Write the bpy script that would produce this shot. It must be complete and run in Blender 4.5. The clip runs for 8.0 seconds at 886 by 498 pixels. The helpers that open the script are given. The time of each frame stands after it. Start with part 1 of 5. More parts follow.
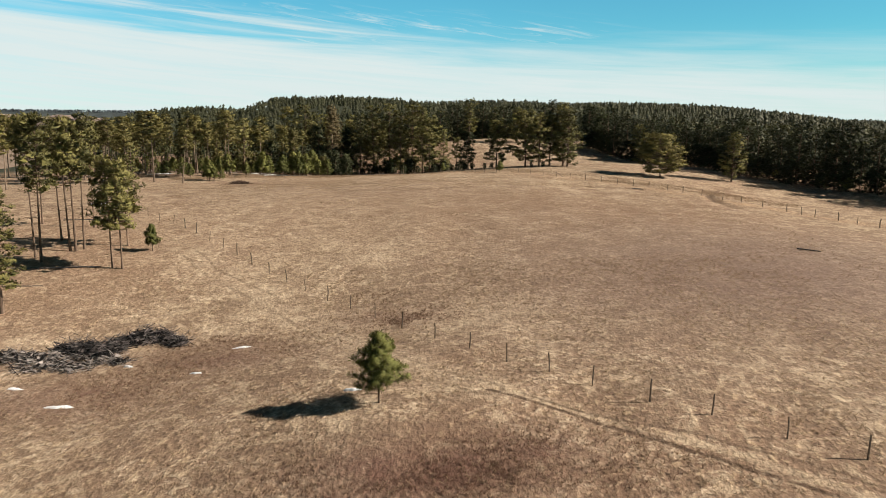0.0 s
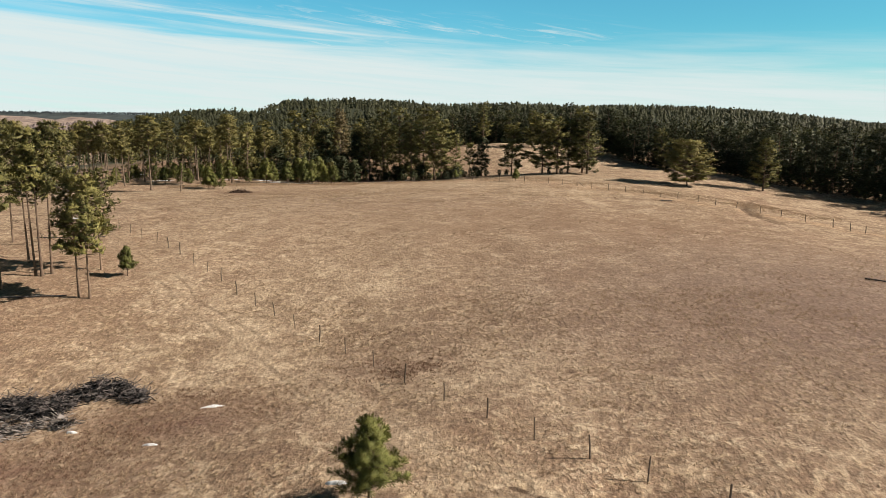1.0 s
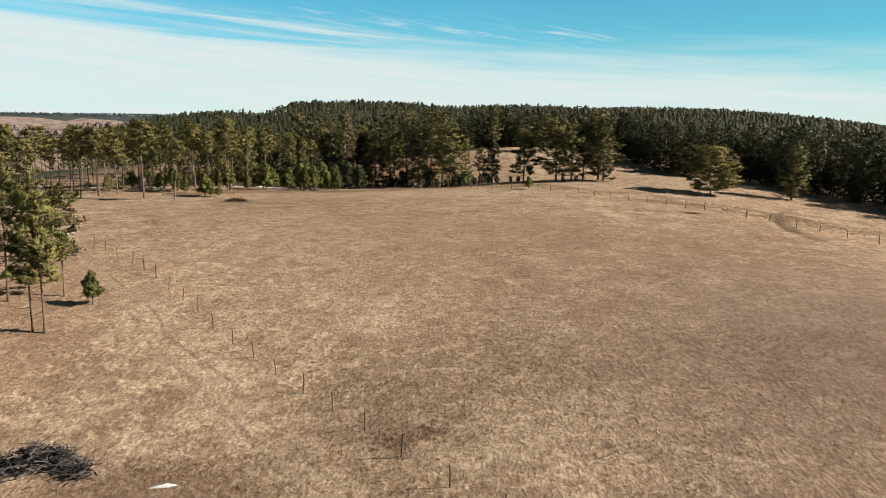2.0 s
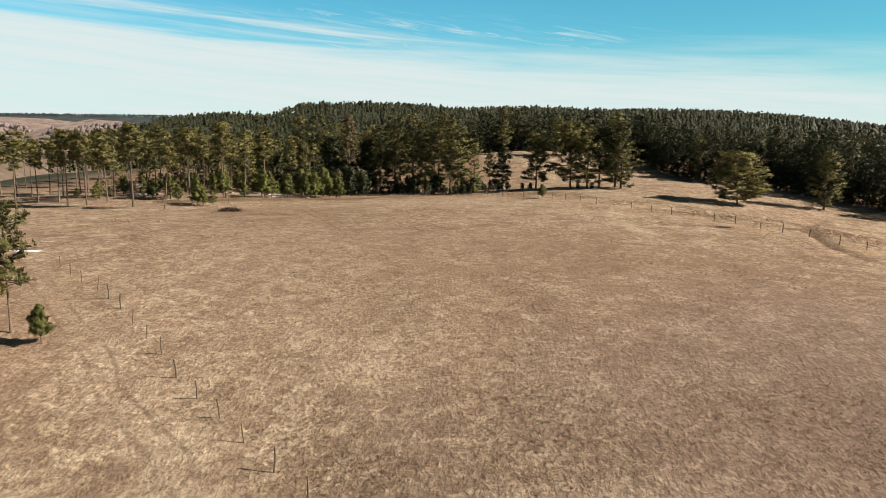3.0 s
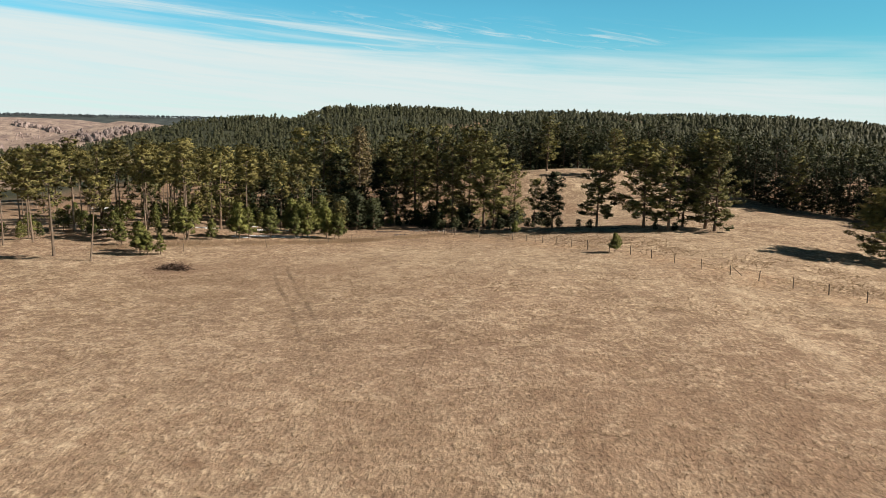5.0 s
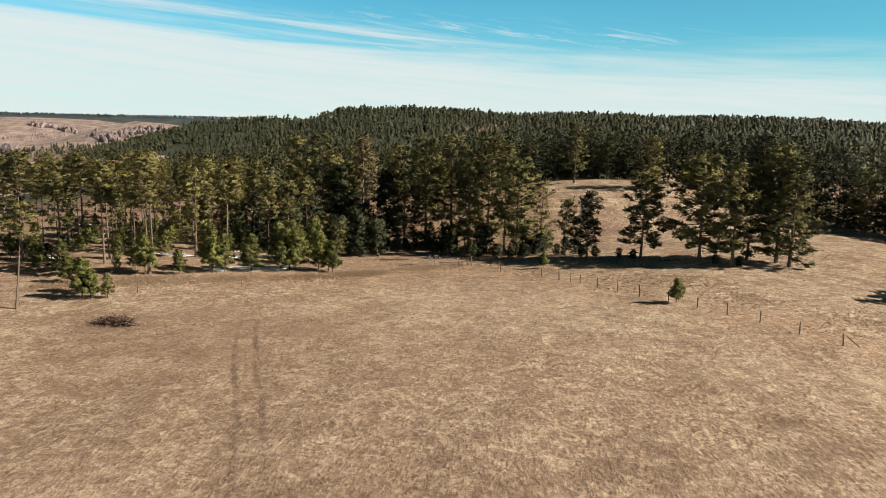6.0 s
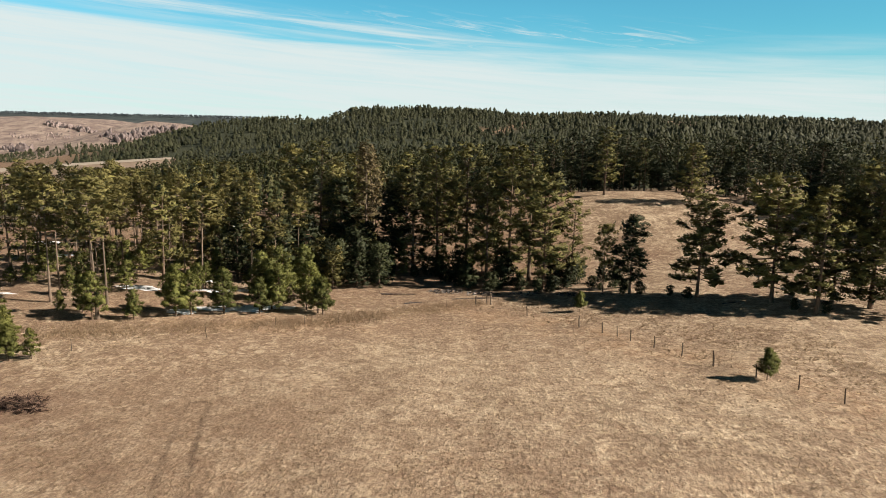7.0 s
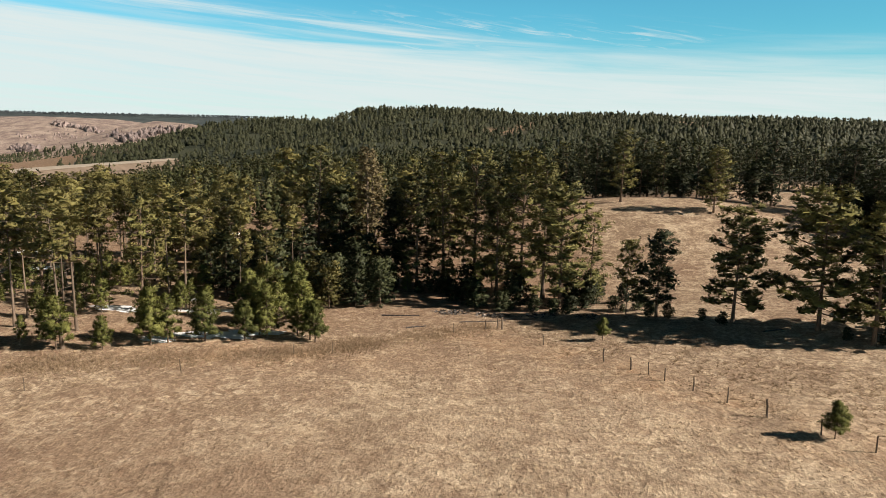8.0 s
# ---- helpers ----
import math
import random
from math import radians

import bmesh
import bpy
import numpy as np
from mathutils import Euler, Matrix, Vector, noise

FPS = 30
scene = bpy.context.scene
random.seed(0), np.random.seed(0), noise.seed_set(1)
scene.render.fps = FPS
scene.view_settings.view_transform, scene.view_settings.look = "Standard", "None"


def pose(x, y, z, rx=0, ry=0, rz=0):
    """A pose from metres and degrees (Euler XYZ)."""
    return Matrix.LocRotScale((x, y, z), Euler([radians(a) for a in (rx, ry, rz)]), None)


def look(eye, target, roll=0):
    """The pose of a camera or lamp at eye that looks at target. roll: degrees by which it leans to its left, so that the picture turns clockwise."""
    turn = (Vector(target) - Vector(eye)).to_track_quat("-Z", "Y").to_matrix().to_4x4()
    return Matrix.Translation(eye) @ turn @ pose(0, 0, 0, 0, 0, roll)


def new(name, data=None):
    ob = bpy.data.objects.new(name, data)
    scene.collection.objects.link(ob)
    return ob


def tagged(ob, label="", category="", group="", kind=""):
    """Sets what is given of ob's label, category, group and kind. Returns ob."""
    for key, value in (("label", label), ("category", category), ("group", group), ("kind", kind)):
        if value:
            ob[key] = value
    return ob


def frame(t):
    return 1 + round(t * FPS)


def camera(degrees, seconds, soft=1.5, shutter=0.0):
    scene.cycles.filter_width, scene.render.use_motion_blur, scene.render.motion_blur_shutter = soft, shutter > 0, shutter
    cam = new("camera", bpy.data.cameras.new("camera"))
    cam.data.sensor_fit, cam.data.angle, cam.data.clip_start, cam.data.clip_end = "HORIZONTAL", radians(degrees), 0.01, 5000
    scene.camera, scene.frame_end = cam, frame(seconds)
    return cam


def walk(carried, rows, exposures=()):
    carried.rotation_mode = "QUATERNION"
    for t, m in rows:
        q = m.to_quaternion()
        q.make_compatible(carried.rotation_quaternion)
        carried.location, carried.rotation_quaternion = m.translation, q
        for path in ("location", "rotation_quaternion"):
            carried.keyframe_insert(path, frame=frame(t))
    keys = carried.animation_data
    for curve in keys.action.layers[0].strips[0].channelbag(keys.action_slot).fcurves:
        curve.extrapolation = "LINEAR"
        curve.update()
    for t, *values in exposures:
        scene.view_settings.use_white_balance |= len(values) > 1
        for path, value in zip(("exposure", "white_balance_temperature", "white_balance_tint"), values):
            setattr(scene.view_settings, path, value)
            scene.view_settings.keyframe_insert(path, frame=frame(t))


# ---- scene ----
cam = camera(66.4, 8.0, soft=0.5)
METRES, EYE, TILT, LEAN, TURN = 116.96, 20.0, 3.5, -2.0, 0.0
ROWS = [
    (0.0, 0.0, 0.0, 0.0, -0.39, -12.77, 1.72),
    (0.5, 0.0008, 0.042, 0.0013, 0.22, -12.68, 1.72),
    (1.0, 0.0011, 0.0832, 0.003, 0.68, -12.57, 1.73),
    (1.5, 0.0012, 0.1233, 0.0045, 1.09, -12.48, 1.69),
    (3.0, 0.0006, 0.2396, 0.0088, 2.17, -12.31, 1.66),
    (3.5, -0.0009, 0.3018, 0.0106, 2.67, -12.26, 1.61),
    (4.0, -0.0041, 0.3948, 0.0135, 3.41, -12.18, 1.55),
    (4.5, -0.0087, 0.4892, 0.0178, 4.13, -12.1, 1.49),
    (6.0, -0.027, 0.7598, 0.0308, 6.17, -12.03, 1.39),
    (6.5, -0.0353, 0.8455, 0.035, 6.85, -12.03, 1.4),
    (7.0, -0.0433, 0.9198, 0.0389, 7.43, -12.07, 1.41),
    (7.5, -0.0479, 0.9582, 0.0406, 7.74, -12.08, 1.42),
    (8.0, -0.0527, 0.9968, 0.0423, 8.03, -12.08, 1.42),
]
walk(cam, [(t, pose(0, 0, EYE, TILT, LEAN, TURN) @ pose(METRES * x, METRES * y, METRES * z, 90 + pitch, roll, yaw)) for t, x, y, z, yaw, pitch, roll in ROWS])

# ---- world, sun, exposure ----
SUN_EL, SUN_AZ = 33.5, 96.0          # degrees above the ground; clockwise from +y
scene.view_settings.exposure = 0.79


def build_world():
    world = bpy.data.worlds.new("sky")
    scene.world = world
    world.use_nodes = True
    nt = world.node_tree
    nt.nodes.clear()
    N = nt.nodes.new
    out = N("ShaderNodeOutputWorld")
    bg = N("ShaderNodeBackground")
    bg.inputs["Strength"].default_value = 1.0
    nt.links.new(bg.outputs[0], out.inputs[0])
    sky = N("ShaderNodeTexSky")
    sky.sky_type, sky.sun_disc, sky.sun_elevation, sky.sun_rotation = "NISHITA", False, radians(SUN_EL), radians(SUN_AZ)
    sky.air_density, sky.dust_density, sky.ozone_density = 1.0, 0.3, 2.0
    dim = N("ShaderNodeVectorMath")
    dim.operation = "MULTIPLY"
    nt.links.new(sky.outputs[0], dim.inputs[0])
    dim.inputs[1].default_value = SKY_GAIN
    tc = N("ShaderNodeTexCoord")
    sep = N("ShaderNodeSeparateXYZ")
    nt.links.new(tc.outputs["Generated"], sep.inputs[0])
    M = lambda op, a, b=0.0, c=0.0: math_node(nt, op, a, b, c)
    az = M("MULTIPLY", M("ARCTAN2", sep.outputs[0], sep.outputs[1]), 57.2958)
    el = M("MULTIPLY", M("ARCSINE", sep.outputs[2]), 57.2958)
    lift = M("SUBTRACT", el, M("SUBTRACT", 7.0, M("MULTIPLY", az, 0.05)))     # degrees above the cloud bank's slanting edge
    comb = N("ShaderNodeCombineXYZ")
    nt.links.new(M("MULTIPLY", az, 0.045), comb.inputs[0])
    nt.links.new(M("MULTIPLY", lift, 0.75), comb.inputs[1])
    n1 = N("ShaderNodeTexNoise")
    n1.inputs["Scale"].default_value, n1.inputs["Detail"].default_value, n1.inputs["Roughness"].default_value, n1.inputs["Distortion"].default_value = 1.1, 7.0, 0.58, 0.5
    nt.links.new(comb.outputs[0], n1.inputs["Vector"])
    wob = M("MULTIPLY", M("SUBTRACT", n1.outputs[0], 0.5), 4.6)
    soft = M("ADD", 1.05, M("MULTIPLY", M("MAXIMUM", M("ADD", az, 14.0), 0.0), 0.042))       # the edge frays towards the east
    bank = smooth(nt, M("DIVIDE", M("ADD", lift, wob), soft), 1.0, -1.0)
    comb2 = N("ShaderNodeCombineXYZ")
    nt.links.new(M("MULTIPLY", az, 0.055), comb2.inputs[0])
    rise = M("ADD", lift, M("MULTIPLY", az, 0.022))
    nt.links.new(M("MULTIPLY", rise, 1.3), comb2.inputs[1])
    comb2.inputs[2].default_value = 3.7
    n2 = N("ShaderNodeTexNoise")
    n2.inputs["Scale"].default_value, n2.inputs["Detail"].default_value, n2.inputs["Roughness"].default_value, n2.inputs["Distortion"].default_value = 1.3, 9.0, 0.62, 0.5
    nt.links.new(comb2.outputs[0], n2.inputs["Vector"])
    belt = M("MULTIPLY", smooth(nt, M("ABSOLUTE", M("SUBTRACT", rise, 0.75)), 1.5, 0.0), smooth(nt, az, 12.0, -12.0))
    haze = M("MULTIPLY", smooth(nt, lift, 3.2, 0.0), 0.08)
    streak = M("ADD", haze, M("MULTIPLY", belt, M("MULTIPLY", smooth(nt, n2.outputs[0], 0.34, 0.74), 0.8)))
    veil = M("MULTIPLY", bank, M("MULTIPLY_ADD", smooth(nt, n2.outputs[0], 0.30, 0.62), 0.17, 0.81))       # thinner and denser parts
    comb3 = N("ShaderNodeCombineXYZ")
    nt.links.new(M("MULTIPLY", az, 0.10), comb3.inputs[0])
    nt.links.new(M("MULTIPLY", M("ADD", lift, M("MULTIPLY", az, 0.10)), 1.15), comb3.inputs[1])
    comb3.inputs[2].default_value = 7.1
    n3 = N("ShaderNodeTexNoise")
    n3.inputs["Scale"].default_value, n3.inputs["Detail"].default_value, n3.inputs["Roughness"].default_value, n3.inputs["Distortion"].default_value = 1.5, 9.0, 0.6, 0.9
    nt.links.new(comb3.outputs[0], n3.inputs["Vector"])
    high = M("MULTIPLY", smooth(nt, M("ABSOLUTE", M("SUBTRACT", lift, 1.0)), 2.6, 0.6), smooth(nt, M("ABSOLUTE", M("ADD", az, 3.0)), 24.0, 8.0))
    wisps = M("MULTIPLY", high, M("MULTIPLY", smooth(nt, n3.outputs[0], 0.50, 0.72), 0.75))       # thin cirrus above the bank
    mask = M("MINIMUM", M("MAXIMUM", veil, M("MAXIMUM", streak, wisps)), 0.97)
    deep = N("ShaderNodeVectorMath")         # dims the unseen upper sky to deepen the shade, and the eastern sky
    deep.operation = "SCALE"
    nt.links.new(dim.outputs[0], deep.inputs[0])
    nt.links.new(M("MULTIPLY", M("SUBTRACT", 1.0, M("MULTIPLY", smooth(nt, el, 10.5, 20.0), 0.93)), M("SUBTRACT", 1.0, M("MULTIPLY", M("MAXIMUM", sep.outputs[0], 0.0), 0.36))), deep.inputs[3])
    mix = N("ShaderNodeMix")
    mix.data_type = "RGBA"
    nt.links.new(mask, mix.inputs[0])
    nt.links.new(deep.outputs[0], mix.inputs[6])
    mix.inputs[7].default_value = CLOUD
    nt.links.new(mix.outputs[2], bg.inputs["Color"])


SKY_GAIN = (0.031, 0.080, 0.080)
CLOUD = (0.43, 0.48, 0.475, 1.0)


def smooth(nt, v, a, b):
    n = nt.nodes.new("ShaderNodeMapRange")
    n.interpolation_type = "SMOOTHSTEP"
    n.inputs[1].default_value, n.inputs[2].default_value = a, b
    nt.links.new(v, n.inputs[0])
    return n.outputs[0]


def math_node(nt, op, a, b=0.0, c=0.0):
    n = nt.nodes.new("ShaderNodeMath")
    n.operation = op
    for s, v in zip(n.inputs, (a, b, c)):
        if isinstance(v, (int, float)):
            s.default_value = v
        else:
            nt.links.new(v, s)
    return n.outputs[0]


build_world()
sun_lamp = new("sun", bpy.data.lights.new("sun", "SUN"))
sun_lamp.data.energy, sun_lamp.data.angle, sun_lamp.data.color = 4.7, radians(0.5), (1.0, 0.88, 0.735)
_a, _e = radians(SUN_AZ), radians(SUN_EL)
sun_dir = Vector((math.sin(_a) * math.cos(_e), math.cos(_a) * math.cos(_e), math.sin(_e)))
sun_lamp.matrix_world = look(sun_dir * 200 + Vector((0, 100, 0)), (0, 100, 0))

# ---- the lie of the land ----
HUMPS = (
    (0.19, 1.71, 3.43, -0.79, 3.5, 1.04),
    (-1.9, -3.55, 3.03, -1.31, 0.83, -1.96),
    (1.91, -0.03, 2.54, 1.19, 1.6, -2.17),
    (0.38, 0.76, 0.39, 0.2, 2.59, 3.5),
    (-1.66, 0.46, -0.22, -2.29, -0.75, -0.24))
PLANE = (5.52, 0.7, 1.34)
# smaller swells and hollows: x, y, spread, height
SWELLS = ((-4, 37, 8, 0.81), (13, 36, 9, 0.13), (-10, 61, 9, -0.54), (-25, 54, 11, -0.57), (40, 74, 14, 0.6), (10, 88, 16, 0.4), (48, 129, 14, 0.8),
          (22, 154, 12, 0.26), (-57, 181, 10, 0.46), (-22, 206, 9, 0.41), (8, 200, 8, 0.29), (-72, 168, 12, -0.49), (-46, 154, 10, -0.25))


def step(a, b, v):
    t = np.clip((v - a) / (b - a), 0, 1)
    return t * t * (3 - 2 * t)


def bell(x, y, a, b, sx, sy):
    return np.exp(-((x - a) / sx) ** 2 - ((y - b) / sy) ** 2)


def far_land(x, y):
    z = 9.0 + (3.5 + 4 * step(-60, 60, x)) * step(200, 340, y) + 41 * step(340, 880, y + 0.15 * np.minimum(x, 150) - 0.35 * np.maximum(x - 150, 0))
    z = z + 7.5 * bell(x, y, 20, 272, 52, 40)
    z = z + 19 * bell(x, y, -180, 850, 105, 150) + 3 * bell(x, y, 110, 900, 150, 200) - 15 * step(290, 580, x) * step(400, 800, y)
    z = z - 6 * step(-110, -220, x) * step(140, 260, y)
    v = step(-60, -420, x + 0.12 * (y - 600) * step(600, 900, y))
    z = z - 8 * v * step(300, 500, y)
    valley = step(-330, -760, x + 0.25 * (y - 900))
    z = z * (1 - valley) - 12 * valley
    z = np.maximum(z, -14 + 94 * (1 - step(0.15, 1.35, np.hypot((x + 1250) / 620, (y - 1750) / 420))))
    z = np.maximum(z, -14 + 80 * (1 - step(0.1, 1.25, np.hypot((x + 775) / 250, (y - 1470) / 300))))
    z = z + 7 * bell(x, y, -300, 760, 75, 120)
    z = z - 11 * bell(x, y, -238, 815, 28, 140) - 4 * bell(x, y, -155, 840, 30, 140) + 3.5 * bell(x, y, -55, 840, 35, 140) - 3.5 * bell(x, y, 150, 800, 45, 140) + 4 * bell(x, y, -335, 760, 30, 140)
    z = z + valley * (147 + 4 * np.sin(x * 0.004 + 1.0)) * step(2400, 3600, np.hypot(x, y))
    return z


def land(x, y):
    x, y = np.asarray(x, float), np.asarray(y, float)
    cx, cy = np.clip(x, -115, 115), np.clip(y, -30, 240)
    near = PLANE[0] + PLANE[1] * cx / 50 + PLANE[2] * (cy - 110) / 50
    for i, row in enumerate(HUMPS):
        for j, h in enumerate(row):
            near = near + h * np.exp(-((cx + 75 - 40 * i) ** 2 + (cy - 20 - 40 * j) ** 2) / (2 * 38.0 ** 2))
    for a, b, r, h in SWELLS:
        near = near + h * np.exp(-((cx - a) ** 2 + (cy - b) ** 2) / (2.0 * r * r))
    w = step(0, 60, np.maximum(np.maximum(np.abs(x) - 80, y - 205), np.maximum(-y - 10, 0)))
    return near * (1 - w) + far_land(x, y) * w


def land_z(x, y):
    return float(land(x, y))

# ---- materials ----
def material(name, rough=0.9):
    m = bpy.data.materials.new(name)
    m.use_nodes = True
    b = m.node_tree.nodes["Principled BSDF"]
    b.inputs["Roughness"].default_value = rough
    b.inputs["Specular IOR Level"].default_value = 0.2
    return m, m.node_tree, b


def noise_fac(nt, scale, detail=4.0, rough=0.55, vec=None, stretch=None, distort=0.0):
    t = nt.nodes.new("ShaderNodeTexNoise")
    t.inputs["Scale"].default_value, t.inputs["Detail"].default_value = scale, detail
    t.inputs["Roughness"].default_value, t.inputs["Distortion"].default_value = rough, distort
    if vec is None:
        vec = nt.nodes.new("ShaderNodeNewGeometry").outputs["Position"]
    if stretch:
        mp = nt.nodes.new("ShaderNodeMapping")
        mp.inputs["Scale"].default_value, mp.inputs["Rotation"].default_value = stretch[0], stretch[1]
        nt.links.new(vec, mp.inputs[0])
        vec = mp.outputs[0]
    nt.links.new(vec, t.inputs["Vector"])
    return t.outputs[0]


def ramp(nt, fac, stops):
    r = nt.nodes.new("ShaderNodeValToRGB")
    while len(r.color_ramp.elements) < len(stops):
        r.color_ramp.elements.new(0.5)
    for e, (p, col) in zip(r.color_ramp.elements, stops):
        e.position, e.color = p, (*col, 1.0)
    nt.links.new(fac, r.inputs[0])
    return r.outputs[0]


def mixed(nt, fac, a, b, blend="MIX"):
    n = nt.nodes.new("ShaderNodeMix")
    n.data_type, n.blend_type = "RGBA", blend
    for s, v in ((n.inputs[0], fac), (n.inputs[6], a), (n.inputs[7], b)):
        if isinstance(v, (int, float)):
            s.default_value = v
        elif isinstance(v, tuple):
            s.default_value = (*v, 1.0)
        else:
            nt.links.new(v, s)
    return n.outputs[2]


def bumped(nt, b, height, strength=0.5, distance=0.05):
    n = nt.nodes.new("ShaderNodeBump")
    n.inputs["Strength"].default_value, n.inputs["Distance"].default_value = strength, distance
    nt.links.new(height, n.inputs["Height"])
    nt.links.new(n.outputs[0], b.inputs["Normal"])


def span(nt, v, a, b):
    n = nt.nodes.new("ShaderNodeMapRange")
    n.inputs[1].default_value, n.inputs[2].default_value = a, b
    nt.links.new(v, n.inputs[0])
    return n.outputs[0]


def attribute(nt, name):
    n = nt.nodes.new("ShaderNodeAttribute")
    n.attribute_name = name
    return n.outputs["Fac"]


WHEEL_TRACK = ((3.0, 39.2), (-1.4, 42.9), (-13.0, 58.8), (-16.6, 63.4), (-23.4, 69.9), (-27.6, 75.6), (-32.5, 80.9), (-44.0, 94.0))
FIELD_TRACK = ((-14.0, 113.0), (-21.6, 132.0), (-26.5, 143.0), (-31.0, 155.0))
GATE_TRACK = ((27.0, 151.0), (24.0, 141.0), (22.8, 130.0), (25.0, 116.0))
RUT = ((3.0, 39.0), (5.9, 36.8), (7.1, 35.9), (8.4, 34.6), (10.8, 32.6), (13.0, 30.8), (14.9, 29.0), (16.2, 27.9), (20.0, 24.5))
RUT_FAINT = ((5.0, 38.2), (8.8, 35.3), (11.2, 33.9), (13.7, 32.5), (14.7, 31.5), (17.1, 30.0), (21.0, 26.0))
RUT_PALE = ((3.5, 39.5), (8.2, 35.4), (10.9, 33.4), (13.4, 31.6), (15.2, 30.0), (20.0, 25.5))
FIELD_PALE = ((23.0, 60.0), (23.9, 50.5), (24.2, 45.6), (24.0, 40.2), (22.5, 33.0))
GULLY = ((69.0, 160.0), (62.0, 151.0), (58.0, 145.0), (52.0, 130.0), (49.7, 120.0), (50.5, 112.0))


def rut_mask(nt, line, gauge, wide, sway=0.9):
    """Two wheel ruts along a line, as a mask from the place on the ground."""
    M = lambda op, x, y=0.0, z=0.0: math_node(nt, op, x, y, z)
    pos = nt.nodes.new("ShaderNodeNewGeometry").outputs["Position"]
    sep = nt.nodes.new("ShaderNodeSeparateXYZ")
    nt.links.new(pos, sep.inputs[0])
    wob = M("MULTIPLY", M("SUBTRACT", noise_fac(nt, 0.35, 3.0), 0.5), sway)
    px, py = M("ADD", sep.outputs[0], wob), sep.outputs[1]
    best = None
    for (ax, ay), (bx, by) in zip(line, line[1:]):
        dx, dy = bx - ax, by - ay
        n2 = dx * dx + dy * dy
        ux, uy = M("SUBTRACT", px, ax), M("SUBTRACT", py, ay)
        t = M("MINIMUM", M("MAXIMUM", M("ADD", M("MULTIPLY", ux, dx / n2), M("MULTIPLY", uy, dy / n2)), 0.0), 1.0)
        ex, ey = M("SUBTRACT", ux, M("MULTIPLY", t, dx)), M("SUBTRACT", uy, M("MULTIPLY", t, dy))
        d = M("SQRT", M("ADD", M("MULTIPLY", ex, ex), M("MULTIPLY", ey, ey)))
        best = d if best is None else M("MINIMUM", best, d)
    return smooth(nt, M("ABSOLUTE", M("SUBTRACT", best, gauge)), wide, wide * 0.3)


def make_ground_material():
    m, nt, b = material("dry_prairie", 0.95)
    M = lambda op, x, y=0.0, z=0.0: math_node(nt, op, x, y, z)
    broad = noise_fac(nt, 0.035, 3.0)
    patch = noise_fac(nt, 0.22, 5.0, 0.6, distort=0.6)
    streak = noise_fac(nt, 0.75, 5.0, 0.65, stretch=((0.9, 1.0, 1.0), (0, 0, 0.25)))
    tuft = noise_fac(nt, 2.3, 3.0, 0.68, stretch=((1.0, 0.62, 1.0), (0, 0, 0.1)))
    fine = noise_fac(nt, 11.0, 2.0, 0.7, stretch=((1.0, 0.6, 1.0), (0, 0, -0.1)))
    mottle = noise_fac(nt, 1.25, 4.0, 0.72, stretch=((0.95, 1.0, 1.0), (0, 0, 0.35)), distort=0.6)
    mixv = M("ADD", M("ADD", M("MULTIPLY", patch, 0.46), M("MULTIPLY", streak, 0.28)), M("MULTIPLY", mottle, 0.26))
    col = ramp(nt, mixv, [(0.38, (0.185, 0.125, 0.088)), (0.47, (0.248, 0.176, 0.121)), (0.53, (0.315, 0.232, 0.162)), (0.63, (0.44, 0.345, 0.252))])
    col = mixed(nt, M("MULTIPLY", span(nt, broad, 0.48, 0.62), 0.5), col, (0.235, 0.145, 0.10))
    col = mixed(nt, M("MULTIPLY", span(nt, tuft, 0.52, 0.35), 0.56), col, (0.15, 0.10, 0.068))
    col = mixed(nt, M("MULTIPLY", span(nt, tuft, 0.54, 0.66), 0.45), col, (0.60, 0.47, 0.30))
    col = mixed(nt, M("MULTIPLY", span(nt, fine, 0.52, 0.35), 0.25), col, (0.14, 0.095, 0.065))
    wisp = noise_fac(nt, 1.0, 5.0, 0.66, stretch=((0.8, 1.0, 1.0), (0, 0, -0.5)), distort=1.2)
    wisp2 = noise_fac(nt, 2.2, 4.0, 0.62, stretch=((0.9, 0.9, 1.0), (0, 0, 0.4)), distort=1.0)
    lying = M("MULTIPLY", span(nt, M("ADD", M("MULTIPLY", wisp, 0.6), M("MULTIPLY", wisp2, 0.4)), 0.51, 0.60), span(nt, patch, 0.42, 0.56))
    col = mixed(nt, M("MULTIPLY", lying, 0.85), col, (0.58, 0.47, 0.345))
    swirl = noise_fac(nt, 0.30, 5.0, 0.62, distort=2.4)
    col = mixed(nt, M("MULTIPLY", span(nt, swirl, 0.48, 0.34), 0.60), col, (0.185, 0.125, 0.088))
    col = mixed(nt, M("MULTIPLY", span(nt, swirl, 0.53, 0.66), 0.66), col, (0.52, 0.412, 0.292))
    cell = nt.nodes.new("ShaderNodeTexVoronoi")
    cell.inputs["Scale"].default_value = 1.35
    nt.links.new(nt.nodes.new("ShaderNodeNewGeometry").outputs["Position"], cell.inputs["Vector"])
    spot = M("MULTIPLY", span(nt, M("ADD", cell.outputs["Distance"], M("MULTIPLY", M("SUBTRACT", fine, 0.5), 0.5)), 0.34, 0.16), span(nt, noise_fac(nt, 0.5, 3.0), 0.44, 0.60))
    col = mixed(nt, M("MULTIPLY", spot, 0.65), col, (0.105, 0.070, 0.048))
    brush = M("MULTIPLY", attribute(nt, "brush"), span(nt, M("ADD", patch, M("MULTIPLY", tuft, 0.5)), 0.42, 0.85))
    col = mixed(nt, M("MULTIPLY", brush, 0.95), col, (0.135, 0.073, 0.056))
